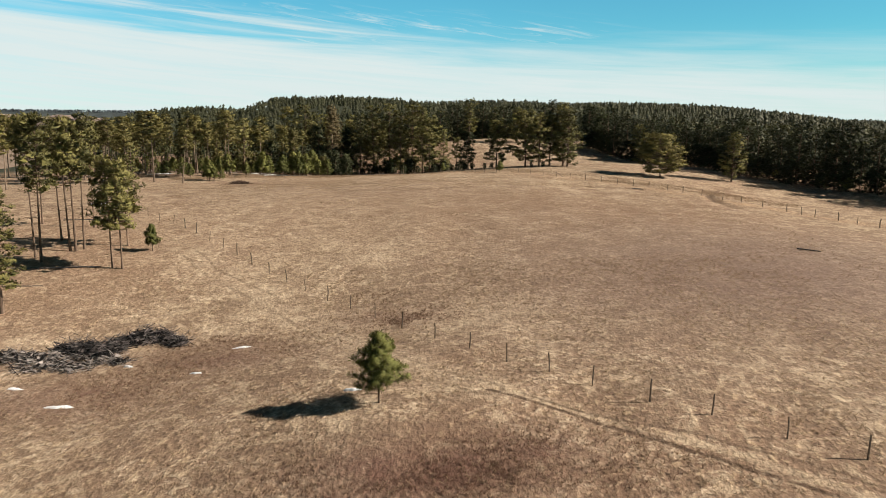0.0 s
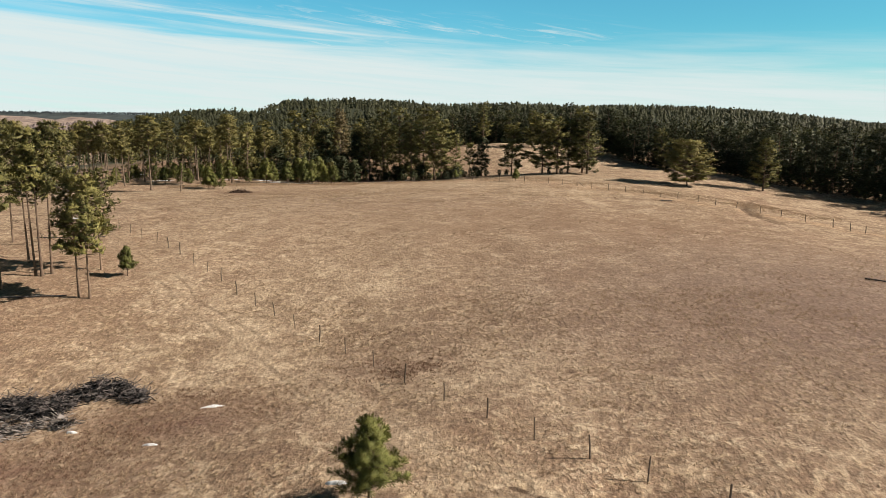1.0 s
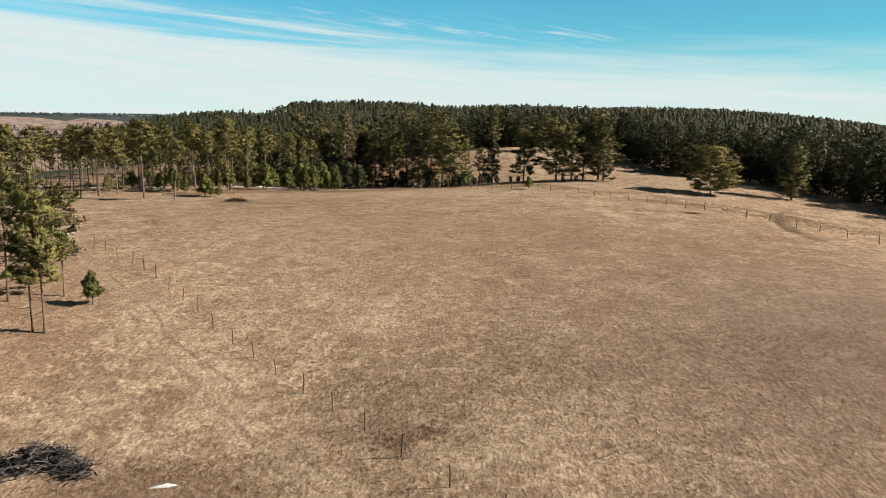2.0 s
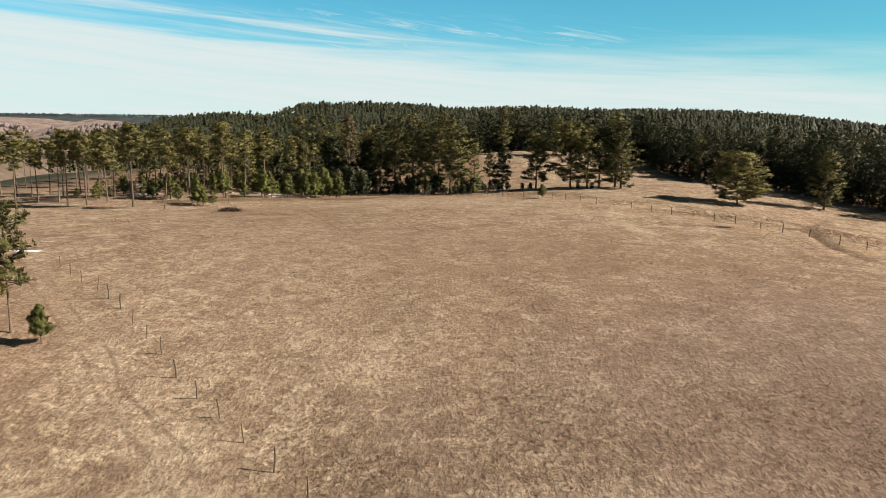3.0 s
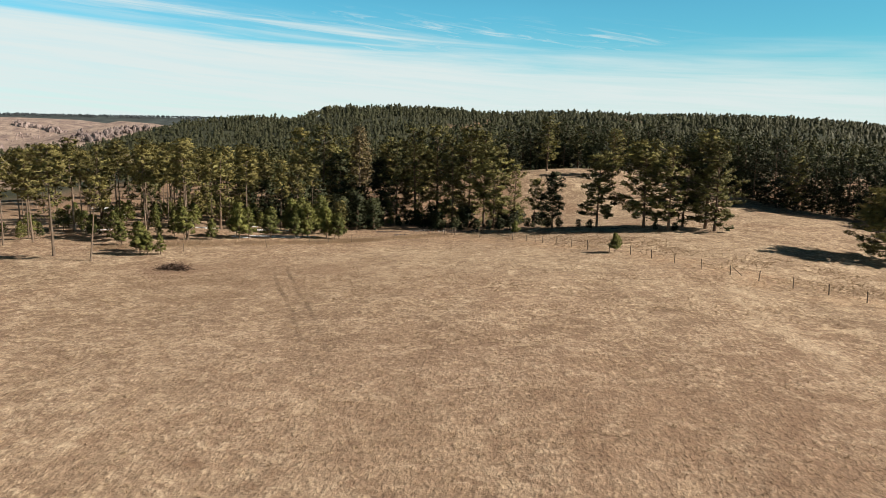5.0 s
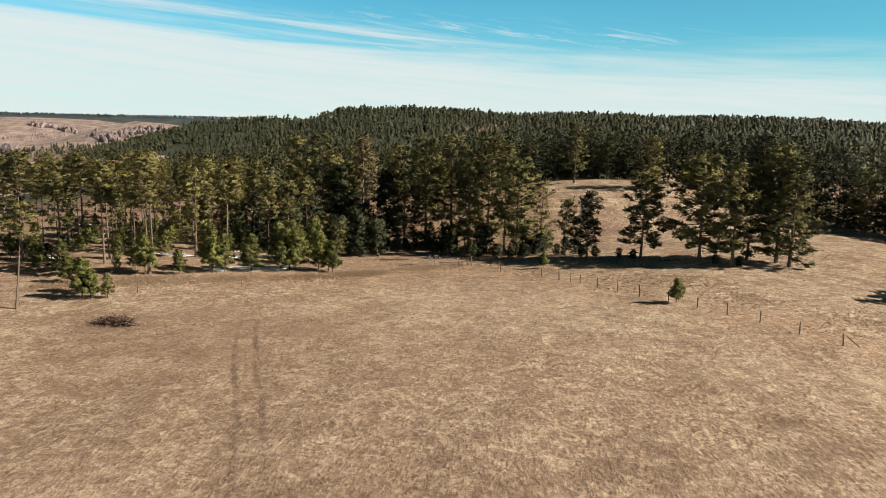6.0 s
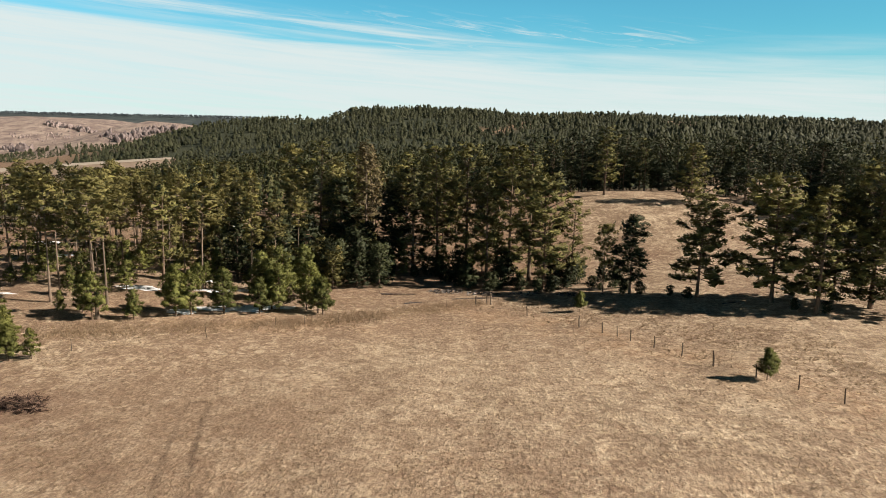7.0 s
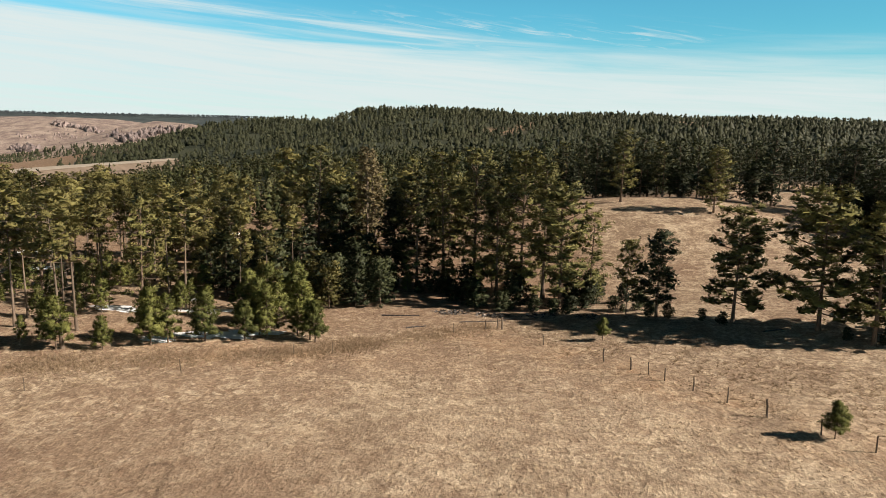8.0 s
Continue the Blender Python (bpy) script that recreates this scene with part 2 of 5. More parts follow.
    col = mixed(nt, M("MULTIPLY", M("MULTIPLY", attribute(nt, "brown"), span(nt, M("ADD", patch, M("MULTIPLY", mottle, 0.5)), 1.15, 0.55)), 0.85), col, (0.200, 0.128, 0.085))
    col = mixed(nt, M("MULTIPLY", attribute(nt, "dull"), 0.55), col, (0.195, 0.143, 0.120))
    green = M("MULTIPLY", attribute(nt, "bank"), span(nt, patch, 0.4, 0.65))
    col = mixed(nt, M("MULTIPLY", green, 0.6), col, (0.33, 0.19, 0.10))
    pale = M("MULTIPLY", attribute(nt, "pale"), span(nt, streak, 0.3, 0.55))
    col = mixed(nt, M("MULTIPLY", pale, 0.45), col, (0.50, 0.40, 0.29))
    worn = M("MULTIPLY", M("MAXIMUM", rut_mask(nt, RUT_PALE, 0.0, 0.55, 0.35), M("MULTIPLY", rut_mask(nt, FIELD_PALE, 0.0, 0.7), 0.2)), span(nt, streak, 0.3, 0.5))
    col = mixed(nt, M("MULTIPLY", worn, 0.32), col, (0.56, 0.45, 0.32))
    ruts = M("MAXIMUM", M("MULTIPLY", rut_mask(nt, WHEEL_TRACK, 0.85, 0.28, 0.5), 0.48), M("MULTIPLY", rut_mask(nt, FIELD_TRACK, 0.85, 0.34), 0.7))
    ruts = M("MULTIPLY", ruts, span(nt, noise_fac(nt, 0.22, 3.0), 0.36, 0.58))
    ruts = M("MAXIMUM", ruts, M("MULTIPLY", M("MAXIMUM", rut_mask(nt, RUT, 0.0, 0.24, 0.3), M("MULTIPLY", rut_mask(nt, RUT_FAINT, 0.0, 0.2, 0.3), 0.7)), span(nt, noise_fac(nt, 0.8, 3.0), 0.25, 0.5)))
    track = M("MULTIPLY", M("MAXIMUM", attribute(nt, "track"), ruts), span(nt, tuft, 0.25, 0.5))
    col = mixed(nt, M("MULTIPLY", track, 0.9), col, (0.085, 0.055, 0.038))
    # brown needle litter; it also puts the woods' shade into the floor's colour
    litter_shade = M("MULTIPLY", attribute(nt, "litter_shade"), span(nt, M("ADD", patch, M("MULTIPLY", tuft, 0.4)), 0.45, 0.8))
    col = mixed(nt, M("MULTIPLY", litter_shade, 0.8), col, (0.20, 0.12, 0.075))
    rock = attribute(nt, "crag")
    pink = ramp(nt, noise_fac(nt, 0.035, 8.0, 0.72), [(0.38, (0.160, 0.122, 0.116)), (0.5, (0.262, 0.203, 0.178)), (0.62, (0.36, 0.292, 0.250))])
    col = mixed(nt, rock, col, pink)
    # ground under the far woods painted near-black green, with their shade in it
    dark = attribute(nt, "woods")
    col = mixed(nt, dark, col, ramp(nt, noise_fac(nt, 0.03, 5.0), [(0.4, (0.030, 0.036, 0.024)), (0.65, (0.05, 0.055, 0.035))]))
    # far ridge ground tinted blue-grey: distance haze put into its colour
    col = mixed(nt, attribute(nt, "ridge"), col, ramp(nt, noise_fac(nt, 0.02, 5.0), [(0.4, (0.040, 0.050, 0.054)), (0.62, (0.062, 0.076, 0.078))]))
    mid = noise_fac(nt, 4.6, 2.5, 0.6, stretch=((1.0, 0.6, 1.0), (0, 0, 0.08)))
    grain = M("ADD", M("MULTIPLY", span(nt, mid, 0.32, 0.68), 0.72), M("MULTIPLY", span(nt, noise_fac(nt, 15.0, 2.0, 0.6, stretch=((1.0, 0.6, 1.0), (0, 0, 0.0))), 0.3, 0.7), 0.28))
    shade = nt.nodes.new("ShaderNodeVectorMath")
    shade.operation = "SCALE"
    nt.links.new(col, shade.inputs[0])
    nt.links.new(M("MULTIPLY_ADD", grain, 0.78, 0.66), shade.inputs[3])
    nt.links.new(shade.outputs[0], b.inputs["Base Color"])
    bumped(nt, b, M("ADD", M("ADD", M("MULTIPLY", tuft, 0.6), M("MULTIPLY", mid, 0.35)), M("MULTIPLY", M("ADD", wisp, wisp2), 0.5)), 0.85, 0.20)
    return m


def make_needle_material(name, lit, deep, sheer=0.12):
    m, nt, b = material(name, 0.6)
    geo = nt.nodes.new("ShaderNodeNewGeometry")
    info = nt.nodes.new("ShaderNodeObjectInfo")
    M = lambda op, x, y=0.0, z=0.0: math_node(nt, op, x, y, z)
    f = M("ADD", M("MULTIPLY", geo.outputs["Random Per Island"], 0.5), M("MULTIPLY", info.outputs["Random"], 0.5))
    big = noise_fac(nt, 0.06, 2.0)
    f = M("ADD", M("MULTIPLY", f, 0.7), M("MULTIPLY", span(nt, big, 0.35, 0.65), 0.3))
    col = ramp(nt, f, [(0.1, deep), (0.9, lit)])
    nt.links.new(col, b.inputs["Base Color"])
    tr = nt.nodes.new("ShaderNodeBsdfTranslucent")
    nt.links.new(col, tr.inputs[0])
    mx = nt.nodes.new("ShaderNodeMixShader")
    mx.inputs[0].default_value = sheer
    nt.links.new(b.outputs[0], mx.inputs[1])
    nt.links.new(tr.outputs[0], mx.inputs[2])
    nt.links.new(mx.outputs[0], nt.nodes["Material Output"].inputs[0])
    return m


def make_plain_material(name, lo, hi, scale, rough=0.9, bump=0.4, stretch=None, dist=0.03, single=False):
    m, nt, b = material(name, rough)
    n = noise_fac(nt, scale, 5.0, 0.65, stretch=stretch)
    info = nt.nodes.new("ShaderNodeObjectInfo")
    M = lambda op, x, y=0.0, z=0.0: math_node(nt, op, x, y, z)
    f = M("ADD", M("MULTIPLY", n, 0.75), M("MULTIPLY", nt.nodes.new("ShaderNodeNewGeometry").outputs["Random Per Island"] if single else info.outputs["Random"], 0.7 if single else 0.25))
    nt.links.new(ramp(nt, f, [(0.62 if single else 0.3, lo), (1.0 if single else 0.7, hi)]), b.inputs["Base Color"])
    bumped(nt, b, noise_fac(nt, scale * 3, 4.0, 0.7, stretch=stretch), bump, dist)
    return m


GROUND = make_ground_material()
NEEDLES = make_needle_material("pine_needles", (0.275, 0.240, 0.082), (0.076, 0.070, 0.026), 0.17)
NEEDLES_DEEP = make_needle_material("dark_pine_needles", (0.252, 0.228, 0.074), (0.034, 0.037, 0.015), 0.10)
NEEDLES_YOUNG = make_needle_material("young_needles", (0.235, 0.238, 0.064), (0.052, 0.062, 0.020), 0.20)
NEEDLES_BROWN = make_needle_material("thin_brown_needles", (0.20, 0.155, 0.078), (0.07, 0.060, 0.030), 0.07)
# dark needles; the shade of close woods and inner crowns is in their colour
NEEDLES_DARK_SHADE = make_needle_material("dark_shade_needles", (0.066, 0.074, 0.030), (0.010, 0.015, 0.008), 0.04)
NEEDLES_WOOD = make_needle_material("wood_needles", (0.140, 0.133, 0.051), (0.020, 0.024, 0.011), 0.04)
NEEDLES_HILL = make_needle_material("hill_needles", (0.067, 0.069, 0.037), (0.025, 0.029, 0.016), 0.0)
# needles tinted blue-grey, the ridge's distance haze in their colour
NEEDLES_RIDGE_HAZE = make_needle_material("ridge_haze_needles", (0.066, 0.077, 0.088), (0.042, 0.051, 0.060), 0.0)
BARK = make_plain_material("pine_bark", (0.07, 0.05, 0.038), (0.24, 0.17, 0.125), 3.0, 0.95, 0.8, ((2.0, 2.0, 0.5), (0, 0, 0)))
# bark with the far woods' inner shade put into its colour
BARK_SHADED = make_plain_material("shaded_bark", (0.035, 0.027, 0.022), (0.11, 0.085, 0.066), 1.0, 0.95, 0.3)
BARK_PALE = make_plain_material("weathered_bark", (0.09, 0.068, 0.052), (0.25, 0.19, 0.145), 3.0, 0.95, 0.8, ((2.0, 2.0, 0.4), (0, 0, 0)))
STICK = make_plain_material("grey_dead_wood", (0.008, 0.008, 0.009), (0.19, 0.165, 0.16), 2.5, 0.95, 0.6, single=True)
POST = make_plain_material("weathered_post", (0.085, 0.066, 0.053), (0.23, 0.18, 0.14), 6.0, 0.9, 0.6)
GRASS = make_needle_material("dry_grass_blades", (0.50, 0.385, 0.265), (0.25, 0.175, 0.115), 0.45)
GRASS_RED = make_needle_material("dry_brush_stems", (0.30, 0.19, 0.135), (0.13, 0.078, 0.058), 0.5)
SNOW = make_plain_material("old_snow", (0.72, 0.74, 0.78), (0.86, 0.87, 0.9), 2.0, 0.6, 0.5)
ROCK = make_plain_material("pale_limestone", (0.125, 0.102, 0.105), (0.36, 0.285, 0.265), 0.10, 0.95, 0.9, ((1, 1, 0.3), (0, 0, 0)), 1.0)
BANK = make_plain_material("bare_bank", (0.11, 0.082, 0.064), (0.22, 0.17, 0.13), 0.15, 0.95, 0.4)
STICK_PALE = make_plain_material("bleached_dead_wood", (0.02, 0.018, 0.018), (0.36, 0.32, 0.30), 2.5, 0.95, 0.6, single=True)
BRUSHWOOD = make_plain_material("brown_brushwood", (0.035, 0.022, 0.018), (0.24, 0.16, 0.12), 2.5, 0.95, 0.6, single=True)
GRAVEL = make_plain_material("pale_gravel", (0.33, 0.28, 0.23), (0.46, 0.40, 0.33), 0.3, 0.95, 0.3)
WIRE = make_plain_material("rusty_wire", (0.05, 0.035, 0.028), (0.10, 0.07, 0.05), 8.0, 0.7, 0.1)


def mesh_object(name, verts, faces, mat, parent=None, label="", smooth=False, normals=None):
    me = bpy.data.meshes.new(name)
    if isinstance(verts, np.ndarray):
        nv, nf, k = len(verts), len(faces), faces.shape[1]
        me.vertices.add(nv)
        me.vertices.foreach_set("co", verts.astype(np.float32).ravel())
        me.loops.add(nf * k)
        me.loops.foreach_set("vertex_index", faces.astype(np.int32).ravel())
        me.polygons.add(nf)
        me.polygons.foreach_set("loop_start", np.arange(0, nf * k, k, dtype=np.int32))
        me.update(calc_edges=True)
    else:
        me.from_pydata(verts, [], faces)
    me.materials.append(mat)
    if normals is not None:
        me.normals_split_custom_set_from_vertices(normals)
    if smooth:
        me.polygons.foreach_set("use_smooth", [True] * len(me.polygons))
    ob = new(name, me)
    ob.parent = parent
    if label:
        ob["label"] = label
    return ob


# ---- the ground ----
def off_line(x, y, a, b):
    """How far points lie from the stretch a-b."""
    ax, ay, dx, dy = a[0], a[1], b[0] - a[0], b[1] - a[1]
    t = np.clip(((x - ax) * dx + (y - ay) * dy) / (dx * dx + dy * dy), 0, 1)
    return np.hypot(x - ax - t * dx, y - ay - t * dy)


# fence posts one by one, along the field's west and east sides
FENCE_A = ((-43.5, 97.3), (-40.8, 94.6), (-38.2, 92.1), (-35.5, 90.1), (-33.0, 87.4), (-30.7, 85.1), (-27.9, 81.5), (-25.4, 78.7), (-23.0, 76.2), (-20.4, 72.7), (-17.9, 70.1), (-15.5, 67.7), (-13.1, 65.1),
           (-10.5, 62.3), (-8.0, 59.7), (-5.5, 56.7), (-3.0, 53.2), (-0.3, 49.7), (2.2, 46.6), (4.6, 43.9), (7.1, 41.6), (9.4, 39.5), (12.1, 36.8), (14.8, 34.7), (17.6, 32.1), (20.3, 29.9), (23.1, 27.4), (25.9, 24.8))
FENCE_B = ((-12.3, 195.3), (-10.9, 195.9), (-5.4, 188.3), (0.4, 181.6), (2.6, 178.7), (4.0, 177.2), (5.1, 175.6), (7.0, 173.2), (9.1, 170.7), (11.2, 167.8), (13.8, 164.5), (16.3, 162.1), (18.6, 159.4), (20.9, 156.6),
           (23.4, 153.4), (26.0, 150.5), (28.5, 148.2), (31.4, 145.8), (34.2, 143.4), (37.0, 141.0), (39.7, 138.8), (42.4, 137.0), (45.0, 133.6), (47.1, 130.8), (49.6, 127.9), (52.3, 124.6), (54.6, 122.0),
           (57.1, 119.0), (59.8, 115.7), (61.1, 113.3), (62.5, 111.8), (64.4, 108.3), (65.4, 104.9), (66.8, 101.5))


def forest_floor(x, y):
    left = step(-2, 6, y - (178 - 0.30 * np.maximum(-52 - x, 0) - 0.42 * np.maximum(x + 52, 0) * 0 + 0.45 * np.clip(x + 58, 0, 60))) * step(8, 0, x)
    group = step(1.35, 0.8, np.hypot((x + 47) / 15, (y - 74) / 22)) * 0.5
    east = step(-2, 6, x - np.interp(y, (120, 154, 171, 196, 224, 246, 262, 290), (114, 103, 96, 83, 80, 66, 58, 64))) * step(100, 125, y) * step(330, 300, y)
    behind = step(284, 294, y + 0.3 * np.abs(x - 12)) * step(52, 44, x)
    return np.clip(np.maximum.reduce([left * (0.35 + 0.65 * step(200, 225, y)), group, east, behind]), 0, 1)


ROAD = ((-190.0, 215.0), (-229.0, 369.0), (-244.0, 428.0), (-259.0, 508.0), (-286.0, 640.0))


def off_road(x, y):
    return np.minimum.reduce([off_line(x, y, a, b) for a, b in zip(ROAD, ROAD[1:])])


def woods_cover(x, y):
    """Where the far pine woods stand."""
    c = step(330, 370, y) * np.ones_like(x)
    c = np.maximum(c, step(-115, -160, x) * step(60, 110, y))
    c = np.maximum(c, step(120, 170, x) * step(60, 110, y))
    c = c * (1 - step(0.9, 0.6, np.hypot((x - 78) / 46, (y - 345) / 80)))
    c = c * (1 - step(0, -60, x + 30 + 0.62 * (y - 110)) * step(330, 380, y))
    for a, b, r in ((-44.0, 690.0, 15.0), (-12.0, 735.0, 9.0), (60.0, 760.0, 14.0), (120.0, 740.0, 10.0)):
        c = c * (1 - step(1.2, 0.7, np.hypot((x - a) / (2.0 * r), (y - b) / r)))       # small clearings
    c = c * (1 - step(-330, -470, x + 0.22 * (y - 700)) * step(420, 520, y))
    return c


def build_ground():
    def axis(lo, f0, f1, hi, fine, grow):
        c = list(np.arange(f0, f1 + 1e-6, fine))
        s, v = fine, f1
        while v < hi:
            s *= grow
            v += s
            c.append(v)
        s, v = fine, f0
        while v > lo:
            s *= grow
            v -= s
            c.insert(0, v)
        return np.array(c)
    xs = axis(-4300, -70, 74, 4300, 1.0, 1.11)
    ys = axis(-4000, 14, 210, 4500, 1.0, 1.11)
    X, Y = np.meshgrid(xs, ys)
    Z = land(X, Y)
    nx, ny = len(xs), len(ys)
    rel = np.zeros(X.shape)
    for j in range(ny):
        if 10 < ys[j] < 300:
            for i in range(nx):
                if -110 < xs[i] < 110:
                    q = (xs[i], ys[j], 0.0)
                    rel[j, i] = 0.07 * noise.noise(Vector((q[0] * 0.5, q[1] * 0.5, 1))) + 0.16 * noise.noise(Vector((q[0] * 0.16, q[1] * 0.16, 5)))
    far_rough = step(330, 500, Y)
    for j in range(ny):
        if ys[j] > 330:
            for i in range(nx):
                rel[j, i] += far_rough[j, i] * 5.0 * noise.noise(Vector((xs[i] * 0.011, ys[j] * 0.011, 2)))
    gully = np.zeros(X.shape)
    for a, b, w in zip(GULLY, GULLY[1:], (0.6, 0.8, 1.1, 1.0, 0.6)):
        gully = np.maximum(gully, step(1.5 * w, 0.3, off_line(X, Y, a, b)) * min(1.0, w))
    Z = Z + rel - 0.6 * gully
    verts = np.stack([X, Y, Z], -1).reshape(-1, 3)
    idx = np.arange(nx * ny).reshape(ny, nx)
    faces = np.stack([idx[:-1, :-1], idx[:-1, 1:], idx[1:, 1:], idx[1:, :-1]], -1).reshape(-1, 4)
    ob = mesh_object("ground", verts, faces, GROUND, smooth=True)
    tagged(ob, "rolling pasture of dry tan winter grass with wheel tracks", "ground", kind="structure")
    x, y = verts[:, 0], verts[:, 1]
    brush = np.maximum.reduce([1.3 * bell(x, y, 0.5, 30.6, 8, 3.4), 0.9 * bell(x, y, -17, 50, 7, 4), 0.8 * bell(x, y, -24, 44, 9, 5), 0.7 * bell(x, y, -4, 56, 6, 3.5),
                               0.75 * bell(x, y, 28, 62, 22, 14), 0.9 * bell(x, y, 40.1, 72.3, 1.3, 0.6), 0.8 * bell(x, y, 38.4, 131, 2.0, 1.2), 0.9 * bell(x, y, -45, 153, 4.5, 4), 0.35 * bell(x, y, -10, 115, 40, 20)])
    pale = np.zeros(len(x))
    for line, w, f in ((WHEEL_TRACK, 2.6, 0.8), (GATE_TRACK, 1.8, 1.0)):
        for a, b in zip(line, line[1:]):
            pale = np.maximum(pale, f * step(w, 0.5 * w, off_line(x, y, a, b)))
    pale = np.maximum(pale, 0.8 * bell(x, y, 2, 54, 9, 5))
    pale = np.maximum.reduce([pale, 0.8 * bell(x, y, -5, 165, 24, 14), 0.65 * bell(x, y, 2, 160, 42, 30), 0.55 * bell(x, y, -18, 92, 24, 34)])
    crag = np.maximum(step(1.40, 1.25, np.hypot((x + 1250) / 620, (y - 1750) / 420)), step(1.3, 1.15, np.hypot((x + 735) / 260, (y - 1470) / 300))) * step(-400, -560, x + 0.22 * (y - 700))
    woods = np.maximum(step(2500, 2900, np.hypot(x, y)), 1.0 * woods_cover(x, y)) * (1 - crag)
    bank = step(6, 1.5, off_line(x, y, (-13, 193), (70, 104))) * 0.7 + 0.8 * bell(x, y, -35, 181, 22, 5)
    for name, v in (("litter_shade", forest_floor(x, y)), ("brush", brush), ("track", gully.ravel()), ("pale", pale), ("crag", crag), ("woods", woods), ("bank", bank), ("ridge", step(2350, 2800, np.hypot(x, y)) * (1 - crag)), ("dull", bell(x, y, 34, 66, 30, 26)), ("brown", np.maximum(1.2 * bell(x, y, 14, 96, 34, 22), 1.2 * bell(x, y, -30, 150, 18, 14)))):
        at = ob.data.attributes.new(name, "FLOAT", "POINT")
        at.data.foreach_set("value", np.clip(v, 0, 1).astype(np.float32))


build_ground()


# ---- pines ----
def tube(verts, faces, pts, radii, sides):
    """A tapered tube through the points."""
    base = len(verts)
    for k, (p, r) in enumerate(zip(pts, radii)):
        d = (pts[min(k + 1, len(pts) - 1)] - pts[max(k - 1, 0)]).normalized()
        u = d.orthogonal().normalized()
        v = d.cross(u)
        for s in range(sides):
            a = 2 * math.pi * s / sides
            verts.append(p + (u * math.cos(a) + v * math.sin(a)) * r)
    for k in range(len(pts) - 1):
        for s in range(sides):
            a, b = base + k * sides + s, base + k * sides + (s + 1) % sides
            faces.append((a, b, b + sides, a + sides))
    faces.append(tuple(base + (len(pts) - 1) * sides + s for s in range(sides)))


def tuft(rng, verts, faces, c, d, length, width, blades):
    """A brush of needles: thin blades that fan out from c round the way d."""
    for _ in range(blades):
        w = Vector((rng.gauss(0, 1), rng.gauss(0, 1), rng.gauss(0, 1)))
        w = (d * 1.0 + w * 0.55).normalized()
        s = w.orthogonal().normalized()
        s = (s * math.cos(rng.uniform(0, 6.28)) + w.cross(s) * math.sin(rng.uniform(0, 6.28))).normalized() * width * rng.uniform(0.7, 1.3)
        L = length * rng.uniform(0.7, 1.25)
        n = len(verts)
        verts.extend((c, c + w * L * 0.95 - s, c + w * L + s))
        faces.append((n, n + 1, n + 2))


